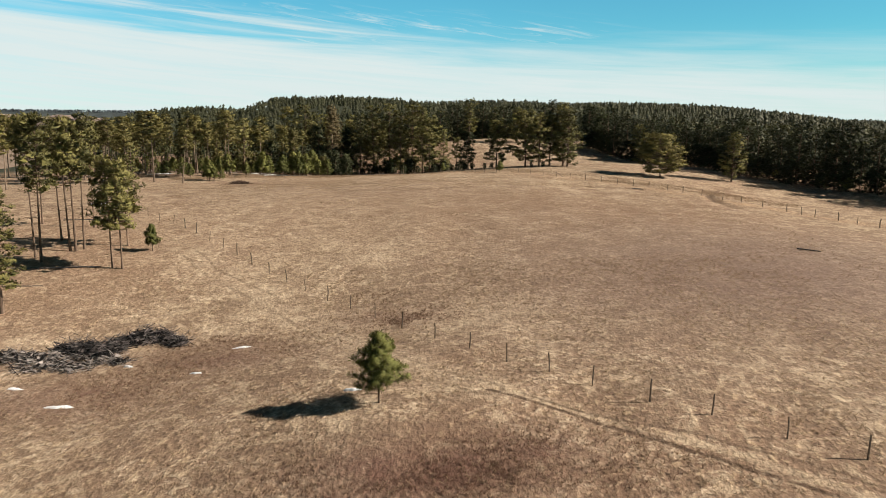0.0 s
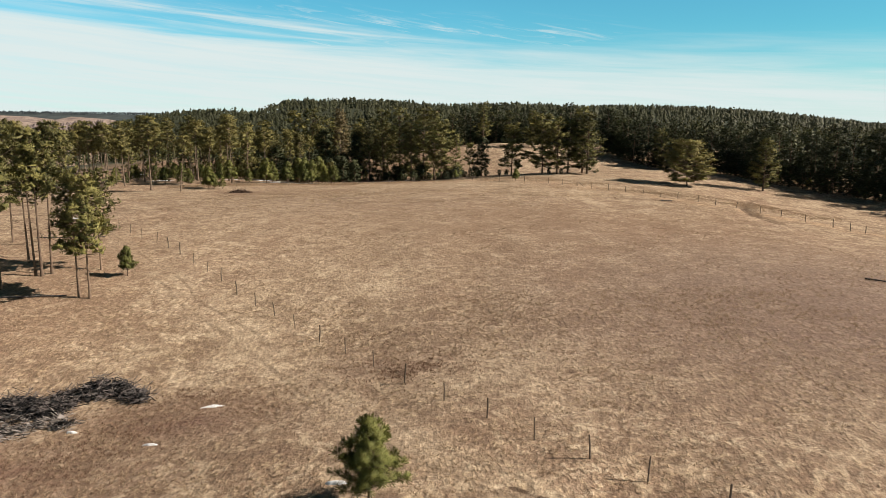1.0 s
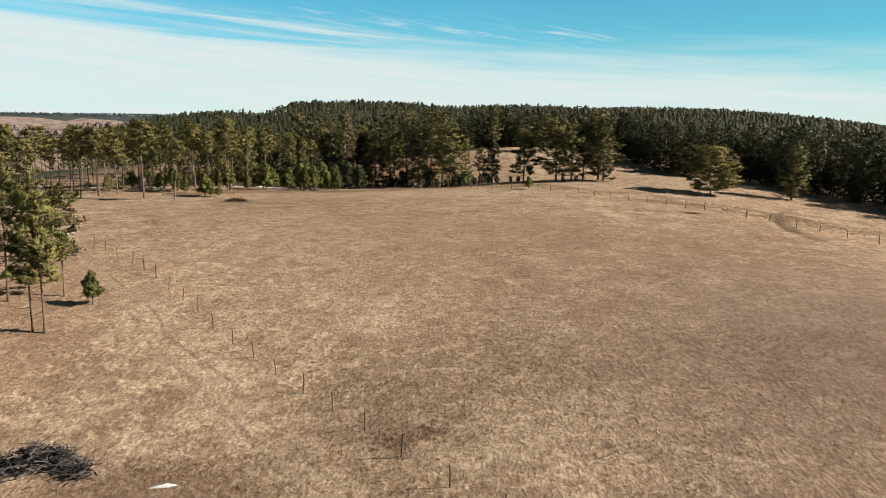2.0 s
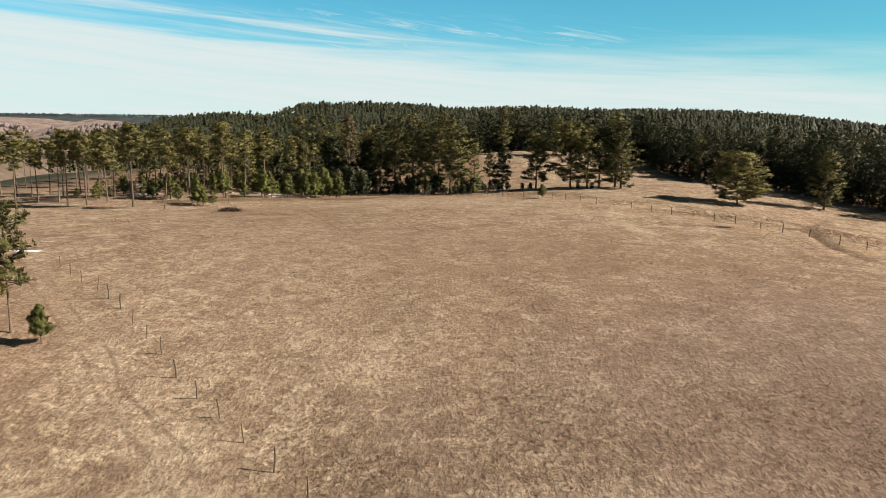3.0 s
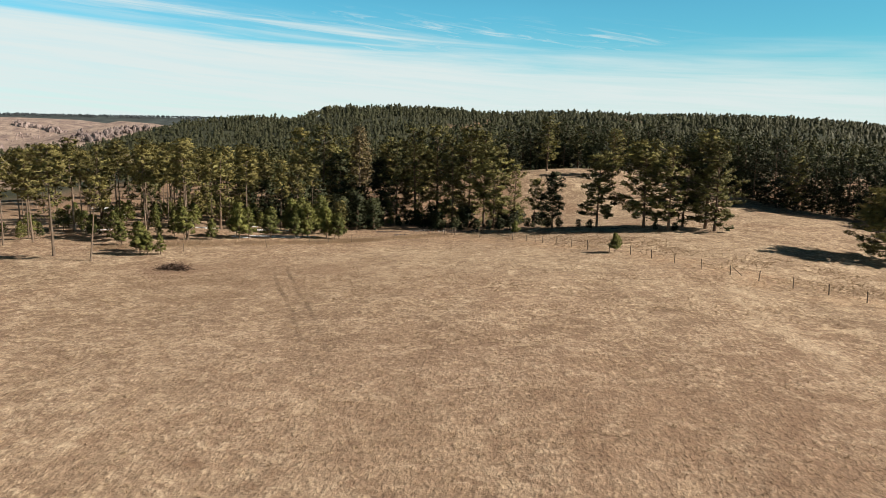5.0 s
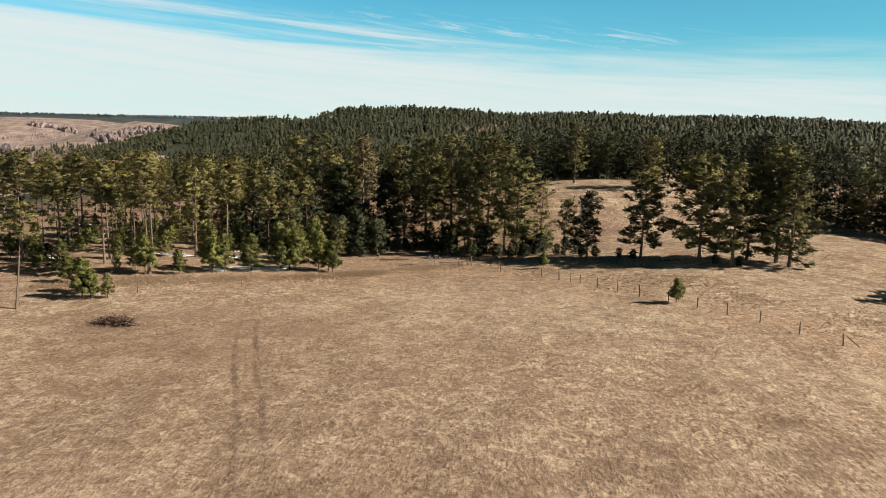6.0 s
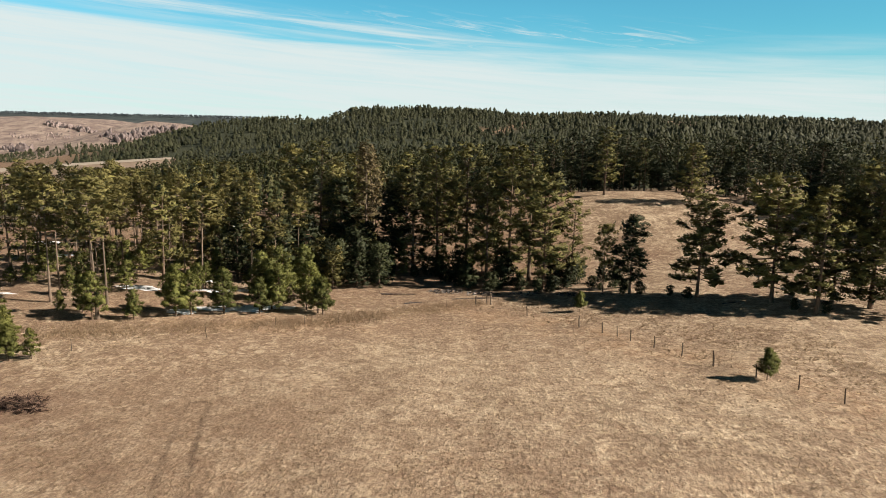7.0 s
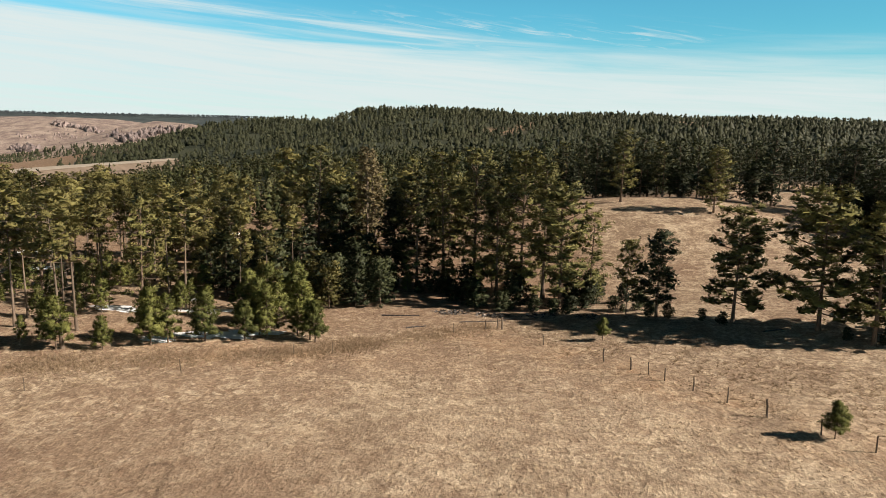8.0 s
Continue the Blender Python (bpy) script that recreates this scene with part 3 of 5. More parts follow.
def pine_meshes(seed, H, crown_from, radius, limbs, fill=1.0, taper=1.0, dead=6, droop=0.0, lean=0.02, round_top=0.75, tuft_len=0.5, tuft_w=0.11, blades=6, pad_step=1.0, pad_r=0.6, pad_tufts=7, uneven=0.3, limb_parts=2, girth=0.0155, rise=0.0, core=3, lift=0.65):
    rng = random.Random(seed)
    bend = [Vector((rng.gauss(0, lean), rng.gauss(0, lean), 0)) for _ in range(2)]
    def axis_at(f):
        return Vector((0, 0, H * f - 0.25)) + bend[0] * H * f + bend[1] * H * f * f
    r0 = girth * H + 0.02
    tv, tf = [], []
    ks = 9
    tube(tv, tf, [axis_at(k / ks) for k in range(ks + 1)], [r0 * (1.25 if k == 0 else 1.0) * (1 - 0.93 * (k / ks) ** 0.9) for k in range(ks + 1)], 8)
    lv, lf, cv, cf = [], [], [], []
    gaps = [(rng.uniform(0, 6.28), rng.uniform(crown_from, 0.95)) for _ in range(4)]
    for i in range(limbs):
        f = crown_from + (0.985 - crown_from) * ((i + rng.random()) / limbs) ** 0.92
        q = (f - crown_from) / (1 - crown_from)
        prof = (1 - q ** (1.7 * taper)) ** round_top * (0.55 + 0.45 * min(1, q * 4 + 0.25)) + 0.07
        az = i * 2.39996 + rng.uniform(-0.5, 0.5)
        L = radius * prof * rng.uniform(1 - uneven * 1.3, 1 + uneven * 0.55)
        if any(abs((az - g + math.pi) % 6.2832 - math.pi) < 0.45 and abs(f - h) < 0.07 for g, h in gaps):
            L *= 0.45
        up = (-0.12 - droop) * (1 - q) + lift * q + rise + rng.uniform(-0.12, 0.15)
        out = Vector((math.cos(az), math.sin(az), 0))
        s = axis_at(f)
        mid = s + out * L * 0.55 + Vector((0, 0, up * L * 0.5))
        tip = s + out * L + Vector((0, 0, up * L * 0.8 + 0.16 * L))
        rl = max(0.02, 0.02 + 0.012 * L)
        if limb_parts == 2:
            tube(lv, lf, [s, mid, tip], [rl * 1.3, rl * 0.8, rl * 0.25], 3)
        elif i % 2:
            tube(lv, lf, [s, mid], [rl * 1.3, rl * 0.6], 3)
        side = Vector((-out.y, out.x, 0))
        for k in range(max(1, round(L / pad_step))):
            if rng.random() > fill:
                continue
            u = 1.0 if k == 0 else rng.uniform(0.38, 0.95)
            c = s.lerp(mid, u * 2) if u < 0.5 else mid.lerp(tip, u * 2 - 1)
            sway = rng.uniform(-1, 1) * 0.34 * L * (1.15 - u)
            c = c + side * sway + Vector((0, 0, rng.uniform(0.0, 0.12)))
            pr = pad_r * rng.uniform(0.75, 1.3)
            for _ in range(core):
                # the dense shaded twigs inside the pad
                o = Vector((rng.gauss(0, 0.3), rng.gauss(0, 0.3), rng.uniform(-0.25, 0.05))) * pr
                b = rng.uniform(0, 6.28)
                n = len(cv)
                for j in range(3):
                    e = b + j * 2.1 + rng.uniform(-0.4, 0.4)
                    cv.append(c + o + Vector((math.cos(e), math.sin(e), rng.gauss(0, 0.3))) * pr * 0.85)
                cf.append((n, n + 1, n + 2))
            for _ in range(pad_tufts):
                w = Vector((rng.gauss(0, 0.5), rng.gauss(0, 0.5), rng.gauss(0.06, 0.17)))
                d = (out * 0.35 + w * 1.1 + Vector((0, 0, 0.5))).normalized()
                tuft(rng, cv, cf, c + w * pr, d, tuft_len, tuft_w, blades)
    for i in range(3):
        tuft(rng, cv, cf, axis_at(0.96 + 0.015 * i), Vector((rng.uniform(-0.3, 0.3), rng.uniform(-0.3, 0.3), 1)).normalized(), tuft_len * 1.1, tuft_w, blades + 2)
    for i in range(dead):
        f = rng.uniform(0.25 * crown_from, crown_from)
        az = rng.uniform(0, 6.28)
        out = Vector((math.cos(az), math.sin(az), rng.uniform(-0.35, 0.1)))
        s = axis_at(f)
        L = rng.uniform(0.5, 1.6)
        tube(lv, lf, [s, s + out * L * 0.6, s + out * L + Vector((0, 0, rng.uniform(-0.2, 0.2)))], [0.035, 0.025, 0.008], 3)
    return (tv, tf), (lv, lf), (cv, cf)


def facing_out(p):
    """Turns needle blades so that their fronts look away from the stem and up."""
    g = np.cross(p[:, 1] - p[:, 0], p[:, 2] - p[:, 0])
    c = p.mean(1) * (1, 1, 0)
    c /= np.linalg.norm(c, axis=1, keepdims=True) + 0.3
    back = (g * (c + (0, 0, 0.3))).sum(1) < 0
    p[back] = p[back][:, [0, 2, 1]]
    return p


def pine_kind(name, seed, label, needles, bark, **kw):
    """The meshes of one pine, to be stood up as often as wanted."""
    (tv, tf), (lv, lf), (cv, cf) = pine_meshes(seed, **kw)
    made = []
    for part_name, v, f, mat, sm in (("trunk", tv, tf, bark, True), ("branchwork", lv, lf, bark, True), ("crown", cv, cf, needles, False)):
        me = bpy.data.meshes.new(part_name)
        me.from_pydata(v, [], f)
        me.materials.append(mat)
        if sm:
            me.polygons.foreach_set("use_smooth", [True] * len(me.polygons))
        if part_name == "crown":
            p = np.array([tuple(q) for q in v]).reshape(-1, 3, 3)
            p = facing_out(p)
            me.vertices.foreach_set("co", p.astype(np.float32).ravel())
            o = p.mean(1) * (1, 1, 0)
            o /= np.linalg.norm(o, axis=1, keepdims=True) + 0.3
            w = p[:, 1:].mean(1) - p[:, 0]
            w /= np.linalg.norm(w, axis=1, keepdims=True) + 1e-6
            n = np.repeat(o * 0.75 + w * 0.75 + (0, 0, 0.25), 3, 0)
            n = n / (np.linalg.norm(n, axis=1, keepdims=True) + 1e-6)
            me.normals_split_custom_set_from_vertices(n)
        made.append((part_name, me))
    return {"name": name, "label": label, "meshes": made, "H": kw["H"], "normals": n}


def stand(kind, x, y, height, group, turn=0.0, wide=1.0, tilt=(0.0, 0.0), mass=None):
    """Stands a tree up, or with mass adds it to a wood that becomes one object."""
    s = height / kind["H"]
    m = pose(x, y, land_z(x, y), tilt[0], tilt[1], turn) @ Matrix.Diagonal((s * wide, s * wide, s, 1))
    if mass is not None:
        mass.append((kind, m))
        return None
    top = new(kind["name"])
    top.empty_display_size = 0.3
    top.matrix_basis = m
    tagged(top, kind["label"], "tree", group)
    for part_name, me in kind["meshes"]:
        o = new(part_name, me)
        o.parent = top
        if part_name != "trunk":
            o["kind"] = "stuff"
    return top


def close_wood(name, label, mass):
    """Joins the trees of a dense, uncounted wood by material."""
    heaps = {}
    for kind, m in mass:
        a = np.array(m)
        for part_name, me in kind["meshes"]:
            v = np.empty(len(me.vertices) * 3, np.float32)
            me.vertices.foreach_get("co", v)
            v = v.reshape(-1, 3) @ a[:3, :3].T + a[:3, 3]
            me.calc_loop_triangles()
            f = np.empty(len(me.loop_triangles) * 3, np.int32)
            me.loop_triangles.foreach_get("vertices", f)
            crown = part_name == "crown"
            n = kind["normals"] @ np.linalg.inv(a[:3, :3]) if crown else None
            heaps.setdefault((crown, me.materials[0]), []).append((v, f.reshape(-1, 3), n))
    for (crown, mat), got in heaps.items():
        start = np.cumsum([0] + [len(v) for v, f, n in got])
        v, f = np.concatenate([g[0] for g in got]), np.concatenate([g[1] + k for g, k in zip(got, start)])
        n = np.concatenate([g[2] for g in got]) if crown else None
        if crown:
            n = n / (np.linalg.norm(n, axis=1, keepdims=True) + 1e-6)
        tagged(mesh_object(name if crown else name + "_trunks", v, f, mat, normals=n), label if crown else "trunks and boughs inside a close pine wood", "trees", kind="stuff")


TALL_SAYS = "tall ponderosa pine with bare pale trunk and high olive crown"
FULL_SAYS = "large dark ponderosa pine with a deep full crown"


def tall(i, lite, bark=None):
    return pine_kind("pine_tree", 10 + i, TALL_SAYS if bark is None else "tall slender pine with bare dark trunk and high crown", NEEDLES if bark is None else NEEDLES_DEEP, bark or BARK_PALE, H=16.0, crown_from=(0.56, 0.62, 0.50, 0.66)[i], radius=(2.2, 1.9, 2.5, 2.1)[i], limbs=(42, 36, 48, 34)[i], girth=0.0105, uneven=0.45,
                     fill=0.93, dead=6 if lite else 14, lean=0.022, round_top=0.6, taper=1.3, **(FINE if lite else BEST))


def full(i, lite, needles=None):
    return pine_kind("pine_tree", 30 + i, FULL_SAYS, needles or NEEDLES_DEEP, BARK, H=18.0, crown_from=(0.10, 0.16, 0.07, 0.20)[i] if needles is None else 0.05, radius=(4.1, 3.6, 4.3, 3.4)[i] * (1.0 if needles is None else 1.12), limbs=(74, 66, 80, 58)[i],
                     fill=0.8, uneven=0.42, dead=4 if lite else 10, droop=0.12, round_top=0.62, taper=1.25, **dict(LITE if lite else BEST, core=2 if lite else 3))


BEST = dict(tuft_len=0.34, tuft_w=0.040, blades=12, pad_step=0.92, pad_r=0.66, pad_tufts=7)
FINE = dict(tuft_len=0.32, tuft_w=0.045, blades=7, pad_step=1.0, pad_r=0.74, pad_tufts=7, limb_parts=1, core=4)
LITE = dict(tuft_len=0.50, tuft_w=0.100, blades=5, pad_step=1.35, pad_r=0.72, pad_tufts=5, limb_parts=1, core=3)
TALL, TALL_LITE = [tall(i, False) for i in range(4)], [tall(i, True) for i in range(4)]
TALL_DARK = [tall(i, False, BARK) for i in range(4)]
MID = [pine_kind("pine_tree", 90 + i, "pine with a bare lower trunk and a bushy layered crown", NEEDLES_DEEP, BARK,
                 H=11.5, crown_from=0.38, radius=2.9, limbs=44, girth=0.013, round_top=0.6, taper=1.2, uneven=0.55, dead=8, **BEST) for i in range(2)]
FULL_DIM = [full(i, True, NEEDLES_DARK_SHADE) for i in range(4)]
FULL, FULL_LITE = [full(i, False) for i in range(4)], [full(i, True) for i in range(4)]
OPEN = [pine_kind("pine_tree", 50 + i, "open-crowned ponderosa pine with layered limbs and gaps", NEEDLES_DEEP, BARK,
                  H=14.0, crown_from=(0.17, 0.14, 0.20)[i], radius=(3.8, 4.2, 3.7)[i], limbs=(60, 68, 60)[i], fill=0.97, dead=10, droop=0.2, uneven=0.5, round_top=0.5, taper=1.5, core=6, **BEST) for i in range(3)]
BROAD = [pine_kind("pine_tree", 60, "broad rounded ponderosa pine with a yellow-green crown", NEEDLES, BARK,
                   H=11.0, crown_from=0.12, radius=5.0, limbs=84, fill=0.95, round_top=0.5, taper=1.6, droop=0.1, **BEST)]
DARK = [pine_kind("pine_tree", 65 + i, "compact dark pine with a dense rounded crown", NEEDLES_DARK_SHADE, BARK,
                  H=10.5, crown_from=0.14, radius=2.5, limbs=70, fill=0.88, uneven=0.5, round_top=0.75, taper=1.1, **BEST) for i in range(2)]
DARK_LITE = [pine_kind("pine_tree", 67 + i, "compact dark pine shaded by taller pines", NEEDLES_DARK_SHADE, BARK,
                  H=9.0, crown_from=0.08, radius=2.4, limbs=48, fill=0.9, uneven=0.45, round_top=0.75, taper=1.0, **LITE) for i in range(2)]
THIN = [pine_kind("pine_tree", 70 + i, "thinning brownish ponderosa pine with a half-bare trunk", NEEDLES_BROWN, BARK_PALE,
                  H=20.0, crown_from=0.34, radius=3.0, limbs=60, fill=0.75, dead=16, **BEST) for i in range(2)]
def young(i, lite):
    return pine_kind("young_pine", 80 + i, "young bushy green pine growing in dry grass", NEEDLES_YOUNG, BARK,
                   H=5.0, crown_from=(0.20, 0.15, 0.18, 0.13)[i], radius=(1.6, 1.4, 1.55, 1.35)[i], limbs=(60, 52, 56, 48)[i], fill=0.92, dead=2, round_top=0.95, taper=0.75, rise=0.16, lift=0.35, uneven=0.45,
                   lean=0.01, **(dict(tuft_len=0.30, tuft_w=0.036, blades=8, pad_step=0.62, pad_r=0.30, pad_tufts=5, limb_parts=1, core=2) if lite else dict(tuft_len=0.30, tuft_w=0.020, blades=20, pad_step=0.42, pad_r=0.24, pad_tufts=5)))


LONE = pine_kind("young_pine", 83, "lone young green pine with a pointed crown in dry grass", NEEDLES_YOUNG, BARK, H=4.7, crown_from=0.25, radius=2.0, limbs=96, fill=0.95, dead=1, round_top=0.95, taper=0.60, rise=0.12, lift=0.30, uneven=0.45,
                 lean=0.004, girth=0.017, tuft_len=0.34, tuft_w=0.013, blades=24, pad_step=0.28, pad_r=0.12, pad_tufts=3, core=0)
YOUNG, YOUNG_LITE = [young(i, False) for i in range(4)], [young(i, True) for i in range(4)]

trees = random.Random(4)


def turn():
    return trees.uniform(0, 360)


def place_heroes():
    # lone young pine beside the track, and other saplings: x, y, height
    for i, (x, y, h) in enumerate(((-3.5, 37.8, 4.25), (-33.3, 77.8, 3.1), (14.5, 164.0, 2.8), (1.0, 189.6, 2.6))):
        stand(LONE, x, y, h, "saplings in the field", turn(), (0.92, 0.72, 0.85, 0.8)[i])
    for i, (x, y, h) in enumerate(((-54.7, 176.6, 5.6), (-50.3, 177.7, 3.6), (-46.7, 180.5, 6.3), (-45.5, 181.8, 5.4), (-48.0, 182.5, 5.2), (-42.2, 183.7, 5.6), (-38.3, 185.2, 4.6),
                                   (-36.5, 187.1, 6.2), (-37.8, 188.0, 5.4), (-33.5, 188.8, 4.4), (-30.6, 186.4, 4.9), (-31.6, 187.6, 4.6), (-51.7, 195.6, 4.0), (-60.0, 178.3, 2.8), (-54.0, 163.1, 3.4),
                                   (-52.4, 164.0, 3.0), (-55.2, 163.3, 5.0), (-56.5, 165.8, 4.3), (-62.5, 171.0, 3.6), (-66.0, 175.0, 5.0), (-71.0, 177.0, 4.2), (-57.5, 178.8, 4.6))):
        stand(YOUNG[i % 4], x, y, h, "young pines along the wood's edge", turn(), trees.uniform(0.85, 1.1))
    # bare-trunked group beside the fence
    for i, (x, y, h) in enumerate(((-34.1, 71.8, 11.3), (-35.3, 72.1, 11.6), (-37.0, 79.7, 10.4))):
        stand(MID[i % 2], x, y, h, "pines beside the fence", turn(), 0.72)
    for i, (x, y, h) in enumerate(((-41.4, 78.2, 15.3), (-41.9, 77.3, 14.8), (-42.6, 77.4, 15.0), (-45.8, 81.5, 13.7), (-45.0, 87.9, 13.3),
                                   (-52.7, 89.6, 14.5), (-43.7, 73.4, 15.7), (-45.2, 74.9, 15.7))):
        stand(TALL_DARK[i % 4], x, y, h, "pines beside the fence", turn(), trees.uniform(0.66, 0.85))
    for i, (x, y, h) in enumerate(((-39.6, 59.9, 11.0), (-41.2, 61.2, 11.4), (-47.0, 64.0, 12.0), (-50.0, 70.0, 13.0))):
        stand(FULL[(3, 1, 3, 1)[i]], x, y, h, "pines beside the fence", turn(), 0.95)
    # row along the foot of the knoll
    for i, (x, y, h, k) in enumerate(((8.4, 200.6, 10.6, DARK[0]), (5.0, 202.4, 9.6, MID[1]), (16.4, 196.9, 13.2, OPEN[0]), (24.3, 193.0, 15.1, OPEN[1]), (27.3, 187.2, 14.6, FULL[1]),
                                      (34.5, 190.5, 17.0, FULL[0]), (35.2, 187.5, 15.6, FULL[2]), (31.0, 192.5, 13.5, OPEN[1]), (69.9, 239.2, 13.0, FULL[0]), (54.6, 168.1, 9.8, BROAD[0]), (74.5, 173.0, 12.2, FULL[0]))):
        stand(k, x, y, h, "pines at the foot of the knoll", turn(), (1, 0.62, 1, 1, 1, 1, 1, 1, 1, 1.22, 1.1)[i])
    # front of the middle wood
    for i, (x, y, h, k) in enumerate(((-25.9, 224.1, 18.5, FULL[0]), (-21.6, 224.8, 22.0, FULL[3]), (-16.4, 224.4, 22.5, FULL[1]), (-8.9, 221.3, 22.0, FULL[2]), (-5.4, 216.5, 20.2, FULL[3]),
                                      (-3.1, 209.8, 16.5, OPEN[2]), (1.1, 212.6, 13.0, FULL[3]), (-36.4, 231.8, 22.0, THIN[0]), (-35.7, 235.5, 20.8, THIN[1]), (-40.7, 230.3, 15.4, DARK[0]),
                                      (-46.1, 234.0, 22.0, FULL[3]), (-50.8, 234.0, 21.0, TALL[0]), (-29.9, 226.2, 14.8, DARK[1]), (-12.5, 219.0, 18.0, FULL[1]))):
        stand(k, x, y, h, "pines of the middle wood", turn(), 0.95)
    # left wood's edge
    for i, (x, y, h) in enumerate(((-57.0, 182.9, 16.8), (-65.1, 183.4, 15.4), (-67.1, 187.9, 14.6), (-68.3, 204.1, 13.9), (-82.9, 230.8, 15.6), (-79.1, 164.8, 15.1), (-82.6, 170.7, 14.3),
                                   (-79.3, 173.3, 15.4), (-67.8, 161.9, 16.4), (-54.4, 177.1, 16.1), (-83.4, 165.1, 15.6), (-74.8, 212.7, 16.6))):
        stand(TALL[(i * 3 + 1) % 4], x, y, h, "tall pines of the west wood", turn(), trees.uniform(0.9, 1.15))
    stand(TALL[3], -59.5, 157.8, 12.1, "tall pines of the west wood", 40, 1.0, (0.0, 7.0))
    # on the crest of the knoll
    for x, y, h, k in ((11.7, 272.0, 16.0, FULL[3]), (29.5, 262.6, 13.0, FULL[0])):
        stand(k, x, y, h, "pines on the knoll", turn(), 1.05)


place_heroes()


def scatter(n, inside, kinds, heights, group, apart, taken, seed, wide=(0.85, 1.15), mass=None):
    rng = random.Random(seed)
    left, tries = n, 0
    while left > 0 and tries < n * 60:
        tries += 1
        x, y = inside(rng)
        if any((x - a) ** 2 + (y - b) ** 2 < apart ** 2 for a, b in taken):
            continue
        taken.append((x, y))
        left -= 1
        stand(rng.choice(kinds), x, y, rng.uniform(*heights), group, rng.uniform(0, 360), rng.uniform(*wide), mass=mass)


def in_box(x0, x1, y0, y1, ok=None):
    def pick(rng):
        while True:
            x, y = rng.uniform(x0, x1), rng.uniform(y0, y1)
            if ok is None or ok(x, y):
                return x, y
    return pick


taken = [(o.location.x, o.location.y) for o in scene.objects if o.parent is None and o.name.startswith("pine_tree")]
inner = []
scatter(95, in_box(-130, -40, 150, 262, lambda x, y: y > 186 - 0.62 * max(0, -58 - x) + 0.9 * max(0, x + 58)), TALL_LITE * 2 + [FULL_LITE[3], TALL[0], TALL[2]], (12.5, 16.8), "tall pines of the west wood", 3.6, taken, 11, (0.75, 1.05))
scatter(15, in_box(-54, -8, 212, 262, lambda x, y: y > 228 - 0.1 * x and y < 238 - 1.1 * (x + 14)), FULL_LITE + [TALL_LITE[0], TALL_LITE[2]], (14, 18), "pines of the middle wood", 3.8, taken, 12)
scatter(18, in_box(-34, 46, 290, 330, lambda x, y: y > 298 - 0.3 * abs(x - 12)), FULL_DIM + [FULL_LITE[1]], (13, 17), "", 3.6, taken, 13, mass=inner)


def front(line, spacing, depth, kinds, heights, group, seed, wide=(0.85, 1.1), mass=None):
    """A close stand of trees along the edge of a wood, with an uneven front."""
    rng = random.Random(seed)
    for (ax, ay), (bx, by) in zip(line, line[1:]):
        n = max(1, round(math.hypot(bx - ax, by - ay) / spacing))
        for k in range(n):
            f = (k + rng.uniform(-0.3, 0.3)) / n
            d, nx, ny = rng.uniform(*depth), (by - ay) / (n * spacing), -(bx - ax) / (n * spacing)
            stand(rng.choice(kinds), ax + (bx - ax) * f - nx * d, ay + (by - ay) * f - ny * d, rng.uniform(*heights), group, rng.uniform(0, 360), rng.uniform(*wide), mass=mass)


EAST_EDGE = ((112.0, 128.0), (103.0, 154.0), (96.0, 171.0), (83.0, 196.0), (80.0, 224.0), (66.0, 246.0), (58.0, 262.0), (64.0, 290.0))
front(EAST_EDGE, 3.7, (-4.0, 1.0), FULL_DIM, (10.5, 16.5), "pines of the east wood", 41)
front([(x + 7.5, y + 3.0) for x, y in EAST_EDGE], 4.6, (-3.0, 3.0), FULL_DIM, (13, 17), "", 42, mass=inner)
front(EAST_EDGE, 2.9, (-1.5, 2.0), DARK_LITE, (3.0, 7.5), "", 45, (1.0, 1.4), inner)
front(((46.0, 283.0), (28.0, 288.0), (10.0, 290.0), (-12.0, 288.0), (-30.0, 284.0)), 3.6, (-1.0, 4.0), FULL_DIM, (12, 16.5), "pines behind the knoll", 43)
front(((112.0, 352.0), (98.0, 368.0), (70.0, 377.0), (48.0, 372.0)), 4.2, (-2.0, 3.0), FULL_DIM, (12, 16), "", 44, mass=inner)
scatter(26, in_box(-125, -62, 92, 150, lambda x, y: x < -66 - 0.1 * (y - 92)), TALL_LITE, (14, 17), "tall pines of the west wood", 4.0, taken, 15)
low = []
scatter(30, in_box(-24, 46, 277, 292, lambda x, y: y > 284 - 0.25 * abs(x - 12)), DARK_LITE, (4.5, 8.5), "", 2.4, low, 35, mass=inner)
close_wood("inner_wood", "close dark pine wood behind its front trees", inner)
scatter(46, in_box(-92, -46, 172, 216, lambda x, y: y > 190 - 0.55 * max(0, -56 - x) + 0.9 * max(0, x + 56)), YOUNG_LITE, (2.2, 4.8), "young pines along the wood's edge", 1.9, low, 16)
scatter(13, in_box(-46, 2, 203, 226, lambda x, y: y > 213 - 0.1 * x), YOUNG_LITE, (2.6, 6.0), "young pines under the middle wood", 2.2, low, 17)
YOUNG_DEEP = [pine_kind("young_pine", 101 + i, "bushy half-grown pine in the shade of taller pines", NEEDLES, BARK, H=6.5, crown_from=0.08, radius=(2.0, 1.8)[i], limbs=54, dead=1, round_top=0.8, taper=0.85, rise=0.12, lift=0.35,
                         uneven=0.45, tuft_len=0.36, tuft_w=0.065, blades=6, pad_step=0.75, pad_r=0.42, pad_tufts=4, limb_parts=1, core=3) for i in range(2)]
scatter(44, in_box(-84, -34, 203, 240, lambda x, y: y > 203 - 0.25 * (x + 40)), YOUNG_DEEP, (3.5, 7.0), "half-grown pines under the west wood", 2.3, low, 31)
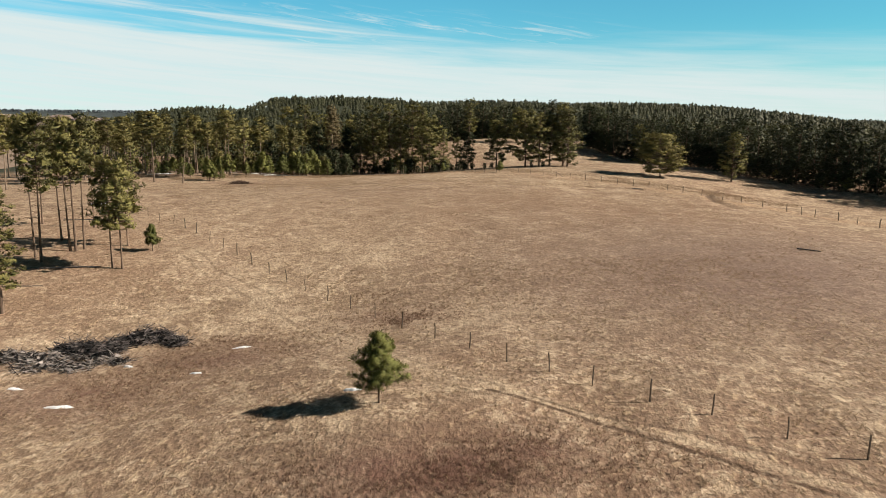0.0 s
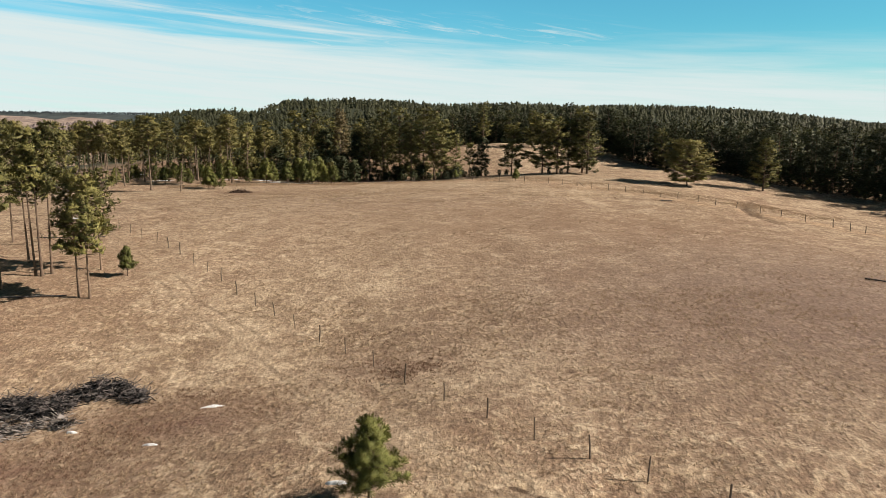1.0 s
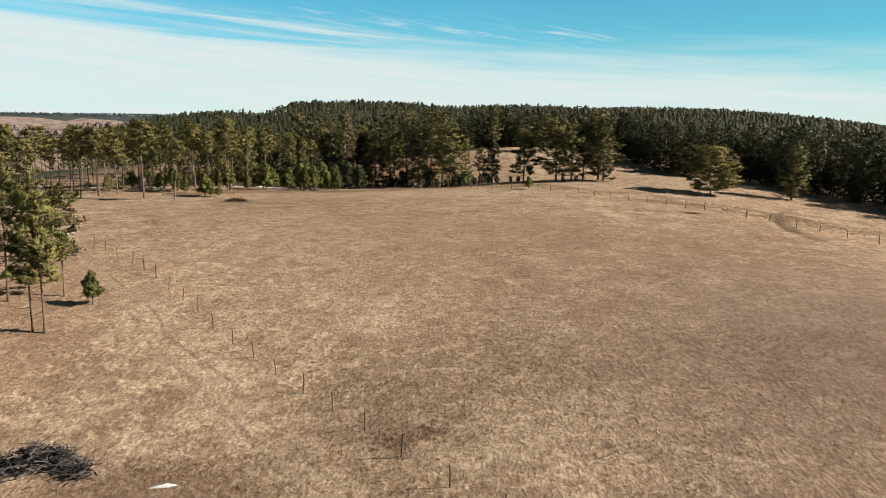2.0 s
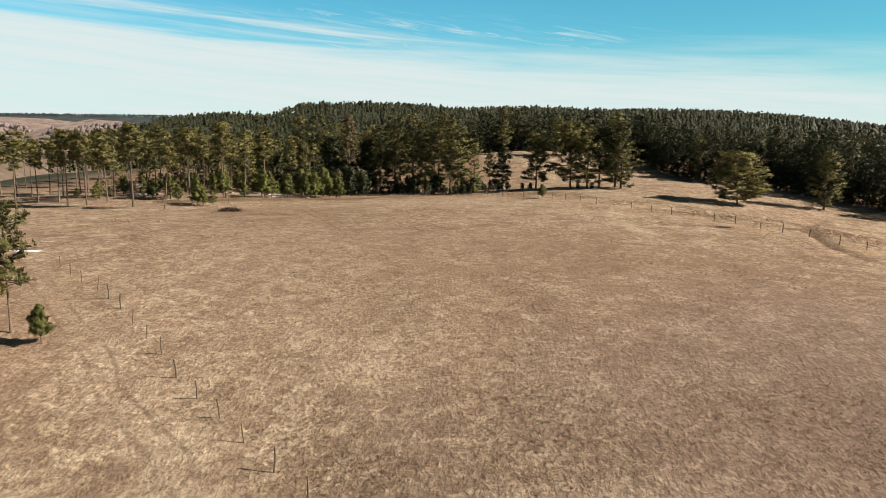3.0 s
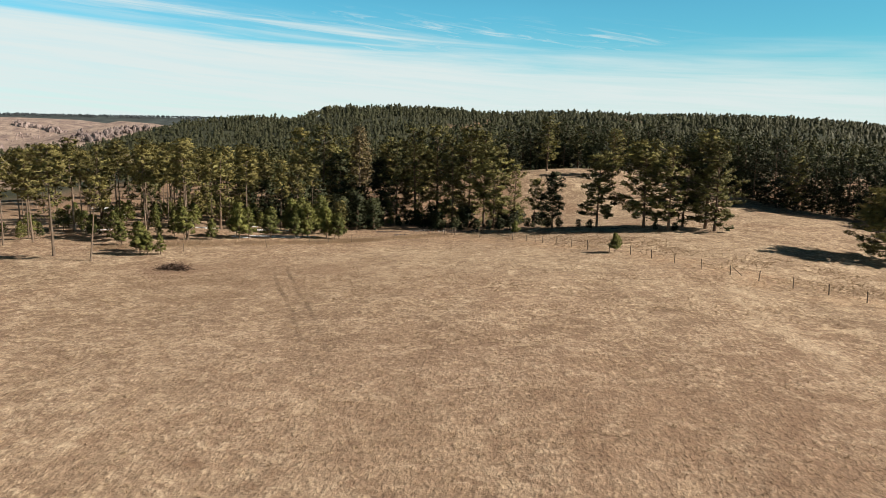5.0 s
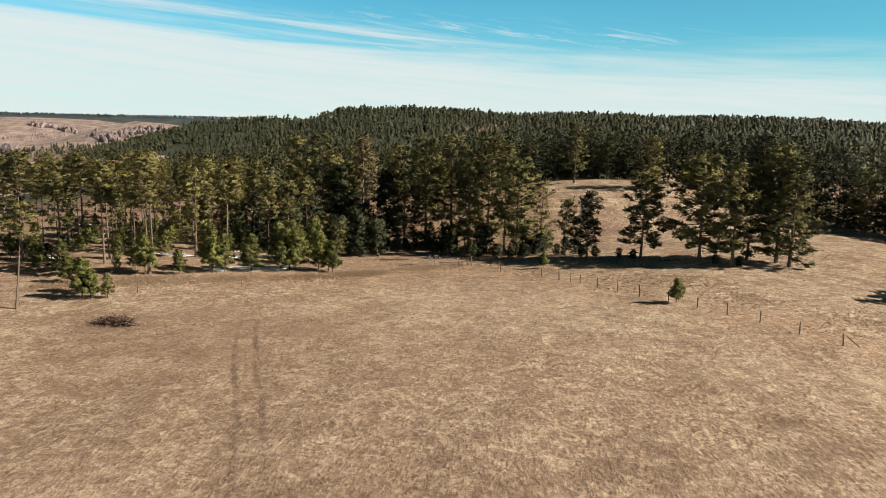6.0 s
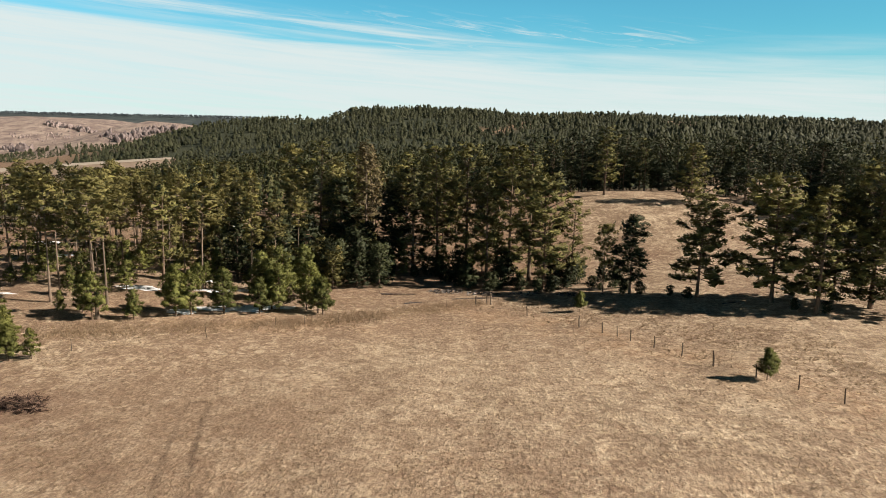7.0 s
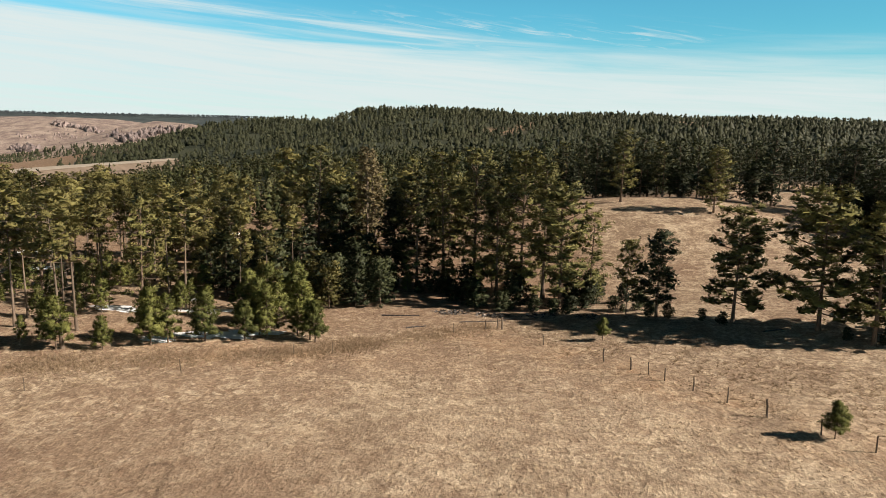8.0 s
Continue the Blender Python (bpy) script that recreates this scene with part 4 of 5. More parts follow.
scatter(6, in_box(-42, -35, 192, 199), [YOUNG_LITE[0], YOUNG_LITE[2]], (5.0, 7.5), "young pines along the wood's edge", 2.0, low, 32)
LOW_DARK = [pine_kind("young_pine", 95 + i, "dark shaded young pine under tall pines", NEEDLES_DARK_SHADE, BARK, H=4.0, crown_from=0.06, radius=1.6, limbs=40, dead=1, round_top=0.7, rise=0.2,
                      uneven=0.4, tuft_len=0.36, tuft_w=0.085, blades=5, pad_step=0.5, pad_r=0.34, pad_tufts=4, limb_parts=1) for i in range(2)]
scatter(20, in_box(-46, 3, 204, 222, lambda x, y: y > 207.5 - 0.12 * x + 2.0 * math.sin(x)), LOW_DARK, (2.0, 4.6), "young pines under the middle wood", 1.5, low, 27)
# dark-needled pines added to fill a shaded part of the wood
scatter(18, in_box(-58, -27, 203, 224, lambda x, y: y > 206), DARK_LITE, (5.5, 10.0), "dark pines under the west wood", 2.6, low, 29)
scatter(11, in_box(-12, 7, 203, 212, lambda x, y: y > 203.5 + 0.1 * abs(x)), LOW_DARK, (1.2, 2.8), "young pines under the middle wood", 1.4, low, 30)
scatter(8, in_box(4, 36, 184, 204, lambda x, y: abs(y - 203.2 + 0.62 * (x - 4)) < 1.6), LOW_DARK, (0.9, 2.0), "low shrubs at the foot of the knoll", 1.6, low, 28)
scatter(20, in_box(74, 116, 140, 225, lambda x, y: -3 < x - max(78, 112 - 0.33 * (y - 128)) < 4), YOUNG_LITE, (2.0, 4.8), "young pines by the east wood", 2.4, low, 18)


# ---- far woods, too many to count ----
def spires(name, label, base, h, radius, crown_from, tiers, sides, mat, rng):
    """Rough solid crowns of ragged overlapping tiers, one for each far tree."""
    n = len(base)
    q = (np.arange(tiers) + rng.uniform(-0.25, 0.25, (n, tiers))) / tiers
    r = radius * h[:, None] * ((1 - np.clip(q, 0, 1) ** 2.2) ** 0.7 * (0.72 + 0.28 * np.minimum(1, q * 4)) + 0.08)
    low = base[:, None, 2] + h[:, None] * (crown_from + (1 - crown_from) * q)
    high = low + h[:, None] * (1 - crown_from) / tiers * rng.uniform(1.1, 1.65, (n, tiers)) * np.where(np.arange(tiers) == tiers - 1, 0.5, 1.0)
    a = 2 * np.pi * np.arange(sides) / sides + rng.uniform(0, 6.28, (n, tiers, 1)) + rng.normal(0, 0.25, (n, tiers, sides))
    rr = r[:, :, None] * rng.uniform(0.35, 1.25, (n, tiers, sides))
    off = rng.normal(0, 0.12, (n, tiers, 2)) * r[:, :, None]
    cx, cy = base[:, None, 0] + off[..., 0], base[:, None, 1] + off[..., 1]
    ring = np.stack([cx[:, :, None] + rr * np.cos(a), cy[:, :, None] + rr * np.sin(a), low[:, :, None] - 0.25 * rr * rng.uniform(0, 1, rr.shape)], -1)
    apex = np.stack([cx, cy, high], -1)[:, :, None, :]
    v = np.concatenate([ring, apex], 2).reshape(-1, 3)
    k = np.arange(n * tiers)[:, None] * (sides + 1)
    f = np.concatenate([k + np.array([[s, (s + 1) % sides, sides]]) for s in range(sides)])
    nr = (v.reshape(n, -1, 3) - base[:, None, :]) * (1.0, 1.0, 0.0)
    nr = nr / (np.linalg.norm(nr, axis=-1, keepdims=True) + 0.4) * 0.75 + (0.0, 0.0, 0.5)
    nr = (nr / np.linalg.norm(nr, axis=-1, keepdims=True)).reshape(-1, 3)
    tagged(mesh_object(name, v, f, mat, normals=nr), label, "trees", kind="stuff")


def woods(name, label, points, heights, tris, size, seed, crown_from=0.07, radius=0.17, clumps=20, mat=None, tiers=6, sides=5, trunks=True):
    rng = np.random.default_rng(seed)
    n = len(points)
    base = np.column_stack([points, land(points[:, 0], points[:, 1])])
    h = rng.uniform(heights[0], heights[1], n) * rng.uniform(0.55, 1.12, n)
    if not tris:
        spires(name, label, base, h, radius, crown_from, tiers, sides, mat or NEEDLES_HILL, rng)
    else:
        # solid cores added inside the crowns, in needles darkened as shade
        spires(name + "_inside", "solid dark cores, coloured as shade, inside the pine wood crowns", base, h * 0.84, radius * 0.55, crown_from + 0.06, 6, 5, NEEDLES_DARK_SHADE, rng)
        sprays(name, label, base, h, tris, size, crown_from, radius, clumps, rng)
    if not trunks:
        return
    tr = h * 0.011 + 0.05
    top = base + np.stack([0 * h, 0 * h, h * 0.9], -1)
    ring = []
    for k in range(3):
        o = np.stack([np.cos(2.1 * k) * tr, np.sin(2.1 * k) * tr, 0 * tr - 0.3], -1)
        ring.append(base + o)
    v = np.stack([*ring, top], 1).reshape(-1, 3)
    i = np.arange(n)[:, None] * 4
    fc = np.concatenate([i + np.array([[0, 1, 3]]), i + np.array([[1, 2, 3]]), i + np.array([[2, 0, 3]])])
    tagged(mesh_object(name + "_trunks", v, fc, BARK_SHADED), "bare trunks in the distant pine woods", "trees", kind="stuff")


def sprays(name, label, base, h, tris, size, crown_from, radius, clumps, rng):
    """Outer needle sprays of far crowns."""
    n = len(base)
    k = clumps
    f = crown_from + (0.97 - crown_from) * ((np.arange(k) + rng.random((n, k))) / k)
    q = (f - crown_from) / (1 - crown_from)
    r = radius * h[:, None] * ((1 - q ** 1.7) ** 0.65 + 0.03) * rng.uniform(0.35, 1.0, (n, k))
    a = np.arange(k) * 2.4 + rng.uniform(0, 6.28, (n, 1)) + rng.normal(0, 0.5, (n, k))
    hub = np.stack([base[:, None, 0] + r * np.cos(a), base[:, None, 1] + r * np.sin(a), base[:, None, 2] + f * h[:, None]], -1)
    per = tris // k
    out = np.stack([np.cos(a), np.sin(a), 0.5 + 0 * a], -1)[:, :, None, :] + rng.normal(0, 0.8, (n, k, per, 3))
    out /= np.linalg.norm(out, axis=-1, keepdims=True)
    c = (hub[:, :, None, :] + out * np.array([1.0, 1.0, 0.6]) * size * 0.75 * rng.uniform(0.2, 1.0, (n, k, per, 1))).reshape(n, k * per, 3)
    out = out.reshape(n, k * per, 3)
    a = np.zeros((n, k * per))
    j1, j2 = rng.normal(0, 1, (*a.shape, 3)), rng.normal(0, 1, (*a.shape, 3))
    e1 = out + 0.4 * j1
    e1 /= np.linalg.norm(e1, axis=-1, keepdims=True)
    e2 = np.cross(e1, j2)
    e2 /= np.linalg.norm(e2, axis=-1, keepdims=True)
    s = size * rng.uniform(0.6, 1.3, (*a.shape, 1))
    tri = np.stack([c - e2 * s * 0.5 - e1 * s * 0.3, c + e2 * s * 0.5 - e1 * s * 0.2, c + e1 * s * 0.8], -2)
    g = np.cross(tri[..., 1, :] - tri[..., 0, :], tri[..., 2, :] - tri[..., 0, :])
    back = ((c - base[:, None, :]) * (1, 1, 0) * g).sum(-1) + g[..., 2] < 0
    tri[back] = tri[back][:, [0, 2, 1]]
    leaf = tri.reshape(-1, 3)
    faces = np.arange(len(leaf)).reshape(-1, 3)
    o = (c - base[:, None, :]) * (1.0, 1.0, 0.0)
    o /= np.linalg.norm(o, axis=-1, keepdims=True) + 0.2
    nrm = o * 0.9 + out * 0.5 + (0.0, 0.0, 0.35)
    nrm = np.repeat((nrm / np.linalg.norm(nrm, axis=-1, keepdims=True)).reshape(-1, 3), 3, 0)
    ob = mesh_object(name, leaf, faces, NEEDLES_WOOD, normals=nrm)
    tagged(ob, label, "trees", kind="stuff")


def wood_points(n, y0, y1, half, seed):
    rng = np.random.default_rng(seed)
    got = []
    while sum(map(len, got)) < n:
        y = np.sqrt(rng.uniform(y0 * y0, y1 * y1, n))
        x = rng.uniform(-half, half, n) * y
        ok = (rng.random(n) < woods_cover(x, y)) & (off_road(x, y) > np.where(y > 520, 7, 24))
        lumps = np.array([noise.noise(Vector((a * 0.02, b * 0.02, 9))) for a, b in zip(x, y)])
        ok &= rng.random(n) < 0.85 + 1.0 * lumps
        got.append(np.column_stack([x, y])[ok])
    return np.concatenate(got)[:n]


def side_points(n, x0, x1, y0, y1, seed, ok=None):
    rng = np.random.default_rng(seed)
    p = np.column_stack([rng.uniform(x0, x1, n), rng.uniform(y0, y1, n)])
    p = p[off_road(p[:, 0], p[:, 1]) > 24]
    return p if ok is None else p[ok(p[:, 0], p[:, 1])]


mid = np.concatenate([wood_points(1500, 335, 490, 0.95, 1), side_points(420, -330, -128, 90, 335, 2, lambda x, y: (off_road(x, y) > 75) | (y < 190)), side_points(260, 148, 330, 90, 335, 3),
                      side_points(150, -125, -30, 262, 335, 4), side_points(60, 66, 150, 262, 335, 5, lambda x, y: x > 100), side_points(190, 90, 152, 138, 262, 7, lambda x, y: x > 94 + 10 * np.sin(y * 0.05))])
woods("pine_woods", "mixed stand of ponderosa pines beyond the pasture", mid, (8.5, 12.5), 120, 0.72, 21, 0.07, 0.20)
rim = np.random.default_rng(31)
rim_r, rim_a = rim.uniform(3350, 3700, 1300), rim.uniform(-0.80, -0.36, 1300)
woods("ridge_woods", "pine woods along a far ridge", np.column_stack([rim_r * np.sin(rim_a), rim_r * np.cos(rim_a)]), (5, 9), 0, 1.0, 32, 0.02, 0.6, 20, NEEDLES_RIDGE_HAZE)
woods("foot_woods", "belt of pines along the foot of a bare hill", side_points(1100, -1080, -600, 1090, 1235, 33), (7, 12), 0, 1.0, 34, 0.05, 0.30, tiers=3, sides=4, trunks=False)
woods("hill_woods", "dark pine woods covering the distant hills", wood_points(30000, 470, 1250, 0.95, 6), (4.6, 9.2), 0, 1.0, 22, 0.04, 0.29, tiers=3, sides=4, trunks=False)


# ---- fences ----
def post_mesh(seed, h=1.25, r=0.06):
    rng = random.Random(seed)
    v, f = [], []
    tube(v, f, [Vector((0, 0, -0.3)), Vector((0, 0, 0.02)), Vector((rng.uniform(-.02, .02), rng.uniform(-.02, .02), h * 0.6)), Vector((rng.uniform(-.03, .03), rng.uniform(-.03, .03), h - 0.03)), Vector((0.0, 0.0, h))],
         [r * 1.05, r, r * 0.95, r * 0.9, r * 0.6], 7)
    me = bpy.data.meshes.new("post")
    me.from_pydata(v, [], f)
    me.materials.append(POST)
    return me


POSTS = [post_mesh(i, (1.28, 1.20, 1.36, 1.25)[i], (0.046, 0.040, 0.055, 0.036)[i]) for i in range(4)]


def fence(label, spots, seed, stout=1.0, strands=(0.4, 0.72, 1.04)):
    """Wooden posts at the spots, with strands of wire from post to post."""
    rng = random.Random(seed)
    top = new("fence")
    top.empty_display_size = 0.3
    top.location = (spots[0][0], spots[0][1], land_z(*spots[0]))
    tagged(top, label, "fence")
    ends = [Vector((x, y, land_z(x, y))) - top.location for x, y in spots]
    for p in ends:
        o = new("post", POSTS[rng.randrange(4)])
        o.parent = top
        o.matrix_basis = Matrix.Translation(p) @ pose(0, 0, 0, rng.gauss(0, 3.0), rng.gauss(0, 3.0), rng.uniform(0, 360)) @ Matrix.Diagonal((stout, stout, 1.0, 1.0))
    for h in strands:
        v, f = [], []
        tube(v, f, [p + Vector((0, 0, h - (0.03 if k % 2 else 0))) for k, p in enumerate(ends)], [0.003] * len(ends), 3)
        mesh_object("wire", v, f, WIRE, top, "thin rusty strand of fence wire")
    return top


fence("barbed wire fence on weathered wooden posts across the pasture", FENCE_A, 1)
fence("barbed wire fence on weathered wooden posts below the knoll", FENCE_B, 2, 1.5)
fence("old wire fence of thin posts along the wood", ((-12.3, 195.3), (-15.9, 193.2), (-27.5, 182.8), (-31.2, 181.4), (-34.0, 179.5), (-39.5, 173.7), (-50.0, 166.5), (-60.0, 159.0)), 3, 0.9)


def brace(x, y, ang, length):
    """A leaning pole that props a fence's corner post."""
    v, f = [], []
    d = Vector((math.cos(ang), math.sin(ang), 0))
    tube(v, f, [d * length + Vector((0, 0, -0.05)), Vector((0, 0, 1.0))], [0.05, 0.045], 6)
    ob = mesh_object("brace_pole", v, f, POST)
    ob.location = (x, y, land_z(x, y))
    tagged(ob, "weathered pole propped against a fence post", "pole")


gate = new("gate_post", post_mesh(9, 1.5, 0.11))
gate.location = (-10.3, 195.6, land_z(-10.3, 195.6))
tagged(gate, "stout dark wooden post at the corner of a fence", "post")
brace(26.2, 150.5, -0.3, 1.2)
rail_v, rail_f = [], []
tube(rail_v, rail_f, [Vector((-0.9, -0.3, 0.95)), Vector((0.85, 0.25, 1.0))], [0.05, 0.045], 6)
rail = mesh_object("fence_rail", rail_v, rail_f, POST)
rail.location = (-11.5, 195.6, land_z(-11.5, 195.6))
tagged(rail, "weathered rail between two corner posts", "rail")


# ---- piles of cut branches ----
def slash_pile(spots, sticks, seed, label, wood=None):
    rng = random.Random(seed)
    v, f = [], []
    ox, oy = spots[0][0], spots[0][1]
    oz = land_z(ox, oy)
    for x, y, r, h in spots:
        for _ in range(int(sticks * r * r / 4)):
            a, d = rng.uniform(0, 6.28), math.sqrt(rng.random()) * r
            px, py = x + d * math.cos(a), y + d * math.sin(a) * 0.7
            pz = land_z(px, py) + h * max(0, 1 - (d / r) ** 2) * rng.uniform(0.1, 1.0)
            b = rng.uniform(0, 6.28)
            L = rng.uniform(0.5, 1.9)
            up = rng.gauss(0, 0.36)
            p = Vector((px - ox, py - oy, pz - oz))
            w = Vector((math.cos(b), math.sin(b), up)) * L * 0.5
            k = Vector((rng.gauss(0, 0.1), rng.gauss(0, 0.1), rng.gauss(0, 0.08)))
            q = rng.uniform(0.008, 0.034)
            tube(v, f, [p - w, p + k, p + w], [q, q * 0.8, q * 0.3], 4)
    for x, y, r, h in spots:            # packed twigs inside the heap
        for _ in range(int(70 * r * h)):
            a, d = rng.uniform(0, 6.28), math.sqrt(rng.random()) * r * 0.8
            px, py = x + d * math.cos(a), y + d * math.sin(a) * 0.7
            p = Vector((px - ox, py - oy, land_z(px, py) - oz + h * 0.62 * max(0, 1 - (d / r) ** 2) * rng.uniform(0.2, 1.0)))
            n = len(v)
            b = rng.uniform(0, 6.28)
            for j in range(3):
                v.append(p + Vector((math.cos(b + 2.1 * j), math.sin(b + 2.1 * j), rng.gauss(0, 0.5))) * 0.32)
            f.append((n, n + 1, n + 2))
    ob = mesh_object("brush_pile", v, f, wood or STICK)
    ob.location = (ox, oy, oz)
    tagged(ob, label, "brush pile", kind="stuff")


slash_pile(((-24.6, 54.6, 1.6, 1.35), (-23.4, 54.9, 1.2, 1.0), (-26.2, 54.0, 1.2, 0.7), (-22.0, 54.2, 1.1, 0.5), (-21.2, 53.4, 0.8, 0.35)), 420, 5, "dark heap of cut branches on dry grass")
slash_pile(((-28.4, 52.4, 1.5, 1.15), (-26.9, 51.9, 1.5, 1.0), (-29.8, 52.6, 1.2, 0.8), (-26.0, 52.8, 1.0, 0.6)), 420, 8, "dark heap of cut branches on dry grass")
slash_pile(((-31.0, 51.0, 1.9, 0.45), (-33.2, 51.0, 1.9, 0.5), (-36.0, 50.6, 2.2, 0.7), (-28.2, 50.2, 2.0, 0.35), (-25.4, 50.4, 1.5, 0.25), (-30.6, 49.4, 2.0, 0.22), (-27.4, 49.0, 1.7, 0.15), (-24.2, 50.0, 1.0, 0.12)), 150, 9, "low spread of bleached grey branches on dry grass", STICK_PALE)
slash_pile(((-6.0, 203.0, 3.0, 0.3), (-12.0, 203.5, 3.0, 0.35), (-17.5, 204.5, 3.0, 0.3), (0.5, 201.5, 2.5, 0.25)), 26, 7, "scattered grey branches fallen at the wood's edge", STICK_PALE)
slash_pile(((-45.3, 153.6, 2.1, 0.85), (-43.8, 152.8, 1.4, 0.5)), 240, 6, "low heap of brown brushwood in the pasture", BRUSHWOOD)


def fallen_log(x, y, ang, length, r, seed):
    rng = random.Random(seed)
    v, f = [], []
    d = Vector((math.cos(ang), math.sin(ang), 0))
    pts = [d * length * (k / 4 - 0.5) + Vector((0, 0, r * 0.8 + land_z(x + d.x * length * (k / 4 - 0.5), y + d.y * length * (k / 4 - 0.5)) - land_z(x, y))) for k in range(5)]
    tube(v, f, pts, [r * (1.1 - 0.12 * k) for k in range(5)], 8)
    for _ in range(2):
        p = pts[rng.randrange(4)]
        w = Vector((rng.gauss(0, 0.5), rng.gauss(0, 0.5), rng.uniform(0.1, 0.3)))
        tube(v, f, [p, p + w], [0.03, 0.01], 4)
    ob = mesh_object("fallen_log", v, f, STICK, smooth=False)
    ob.location = (x, y, land_z(x, y))
    tagged(ob, "weathered grey fallen log lying on the grass", "log")


for i, (x, y, an, L, r) in enumerate(((-20.8, 195.5, 0.5, 2.6, 0.16), (-41.0, 71.5, 0.15, 9.0, 0.15), (-42.5, 66.0, 0.1, 6.0, 0.13), (-47.0, 92.0, 0.12, 8.0, 0.12), (-13.0, 199.5, 0.25, 6.0, 0.13),
                                      (-8.0, 201.0, -0.2, 5.0, 0.12), (-24.0, 201.5, 0.1, 5.0, 0.14), (20.0, 193.0, 0.4, 3.5, 0.12), (40.1, 72.3, -0.52, 2.3, 0.13), (38.4, 131.0, 0.2, 2.2, 0.2))):
    fallen_log(x, y, an, L, r * 0.65, 40 + i)


# ---- patches of old snow ----
def snow_patch(x, y, rx, ry, seed):
    rng = random.Random(seed)
    n, rings = 26, 5
    v, f = [], []
    ph = [rng.uniform(0, 6.28) for _ in range(4)]
    oz = land_z(x, y)
    for k in range(rings + 1):
        q = k / rings
        for s in range(n):
            a = 2 * math.pi * s / n
            w = 1 + 0.30 * math.sin(2 * a + ph[0]) + 0.18 * math.sin(5 * a + ph[1]) + 0.10 * math.sin(9 * a + ph[2])
            px, py = rx * q * w * math.cos(a), ry * q * w * math.sin(a)
            v.append((px, py, land_z(x + px, y + py) - oz + 0.17 * (1 - q ** 3) - 0.06 + 0.05 * math.sin(3 * px + ph[3]) * math.sin(4 * py) + rng.uniform(-0.01, 0.01)))
    for k in range(rings):
        for s in range(n):
            a, b = k * n + s, k * n + (s + 1) % n
            f.append((a, b, b + n, a + n))
    ob = mesh_object("snow_patch", v, f, SNOW, smooth=True)
    ob.location = (x, y, oz)
    tagged(ob, "thin patch of old melting snow on the grass", "snow", "patches of old snow")


for i, (x, y, rx, ry) in enumerate(((-25.1, 42.4, 0.95, 0.3), (-29.8, 45.5, 0.7, 0.28), (-15.6, 51.9, 0.85, 0.2), (-5.4, 40.2, 0.5, 0.14), (-17.6, 47.0, 0.5, 0.12), (-23.5, 49.2, 0.35, 0.1),
                                    (-42.6, 186.4, 4.0, 2.3), (-38.0, 189.2, 3.4, 1.7), (-47.2, 182.8, 2.6, 1.2), (-59.4, 194.1, 4.6, 1.8), (-50.0, 196.5, 3.4, 1.3), (-54.6, 203.5, 3.0, 1.0), (-46.0, 198.8, 2.6, 0.8),
                                    (-76.0, 187.0, 3.5, 0.8), (-90.0, 220.0, 4.0, 1.5), (-105.0, 235.0, 3.5, 1.5), (-52.5, 105.0, 2.0, 0.5), (-75.0, 260.0, 3.0, 1.2))):
    snow_patch(x, y, rx, ry, 60 + i)


# ---- crags on the bare hill ----
def crag(spots, label, seed):
    """Broken upright rock, in clusters: x, y, spread along and across, blocks, size."""
    rng = random.Random(seed)
    v, f = [], []
    ox, oy = spots[0][0], spots[0][1]
    oz = land_z(ox, oy)
    for x, y, along, across, n, size in spots:
        for _ in range(n):
            px, py = x + rng.gauss(0, along), y + rng.gauss(0, across)
            s = size * rng.uniform(0.35, 1.0) * math.exp(-0.5 * ((px - x) / (along * 1.6)) ** 2)
            tall = rng.uniform(0.9, 2.0)
            c = Vector((px - ox, py - oy, land_z(px, py) - oz))
            lean = Vector((rng.gauss(0, 0.25), rng.gauss(0, 0.25), 0))
            base, m = len(v), 6
            turn_by = rng.uniform(0, 6.28)
            for zz, rr in ((-0.6, 1.0), (0.35, 0.95), (0.8, 0.7), (1.0, 0.3)):
                for k in range(m):
                    a = 2 * math.pi * k / m + turn_by
                    r = s * rr * rng.uniform(0.55, 1.2)
                    v.append(c + lean * s * zz * tall + Vector((r * math.cos(a), r * math.sin(a), s * zz * tall * rng.uniform(0.8, 1.2))))
            for lev in range(3):
                for k in range(m):
                    a, b = base + lev * m + k, base + lev * m + (k + 1) % m
                    f.append((a, b, b + m, a + m))
            f.append(tuple(base + 3 * m + k for k in range(m)))
    ob = mesh_object("rock_outcrop", v, f, ROCK)
    ob.location = (ox, oy, oz)
    tagged(ob, label, "rock", kind="stuff")


crag(((-1100, 1548, 9, 3, 36, 7.1), (-1076, 1542, 9, 3, 33, 7.1), (-1050, 1540, 10, 3, 30, 5.9), (-1022, 1537, 9, 4, 27, 6.5), (-1004, 1532, 8, 3, 24, 6.5), (-980, 1530, 10, 4, 15, 4.3), (-1062, 1530, 36, 8, 33, 2.4)),
     "band of grey limestone crags on a bare hillside", 1)
crag(((-790, 1296, 10, 4, 24, 5.4), (-752, 1280, 8, 5, 30, 5.9), (-742, 1300, 9, 5, 33, 5.9), (-738, 1318, 10, 6, 33, 5.4), (-724, 1336, 10, 6, 30, 5.4), (-712, 1356, 9, 6, 27, 5.4), (-706, 1380, 6, 5, 15, 4.3), (-760, 1290, 24, 12, 39, 2.4)),
     "broken grey limestone cliff at the end of a bare hill", 2)
crag(((-984, 1304, 8, 4, 27, 12.5), (-970, 1298, 5, 3, 14, 12.0), (-1040, 1345, 12, 4, 21, 8.0)), "dark rock buttress low on a bare hillside", 3)
crag(((-1010, 1452, 60, 22, 90, 2.2), (-1100, 1446, 20, 10, 21, 3.2)), "loose boulders scattered down a bare hillside", 4)

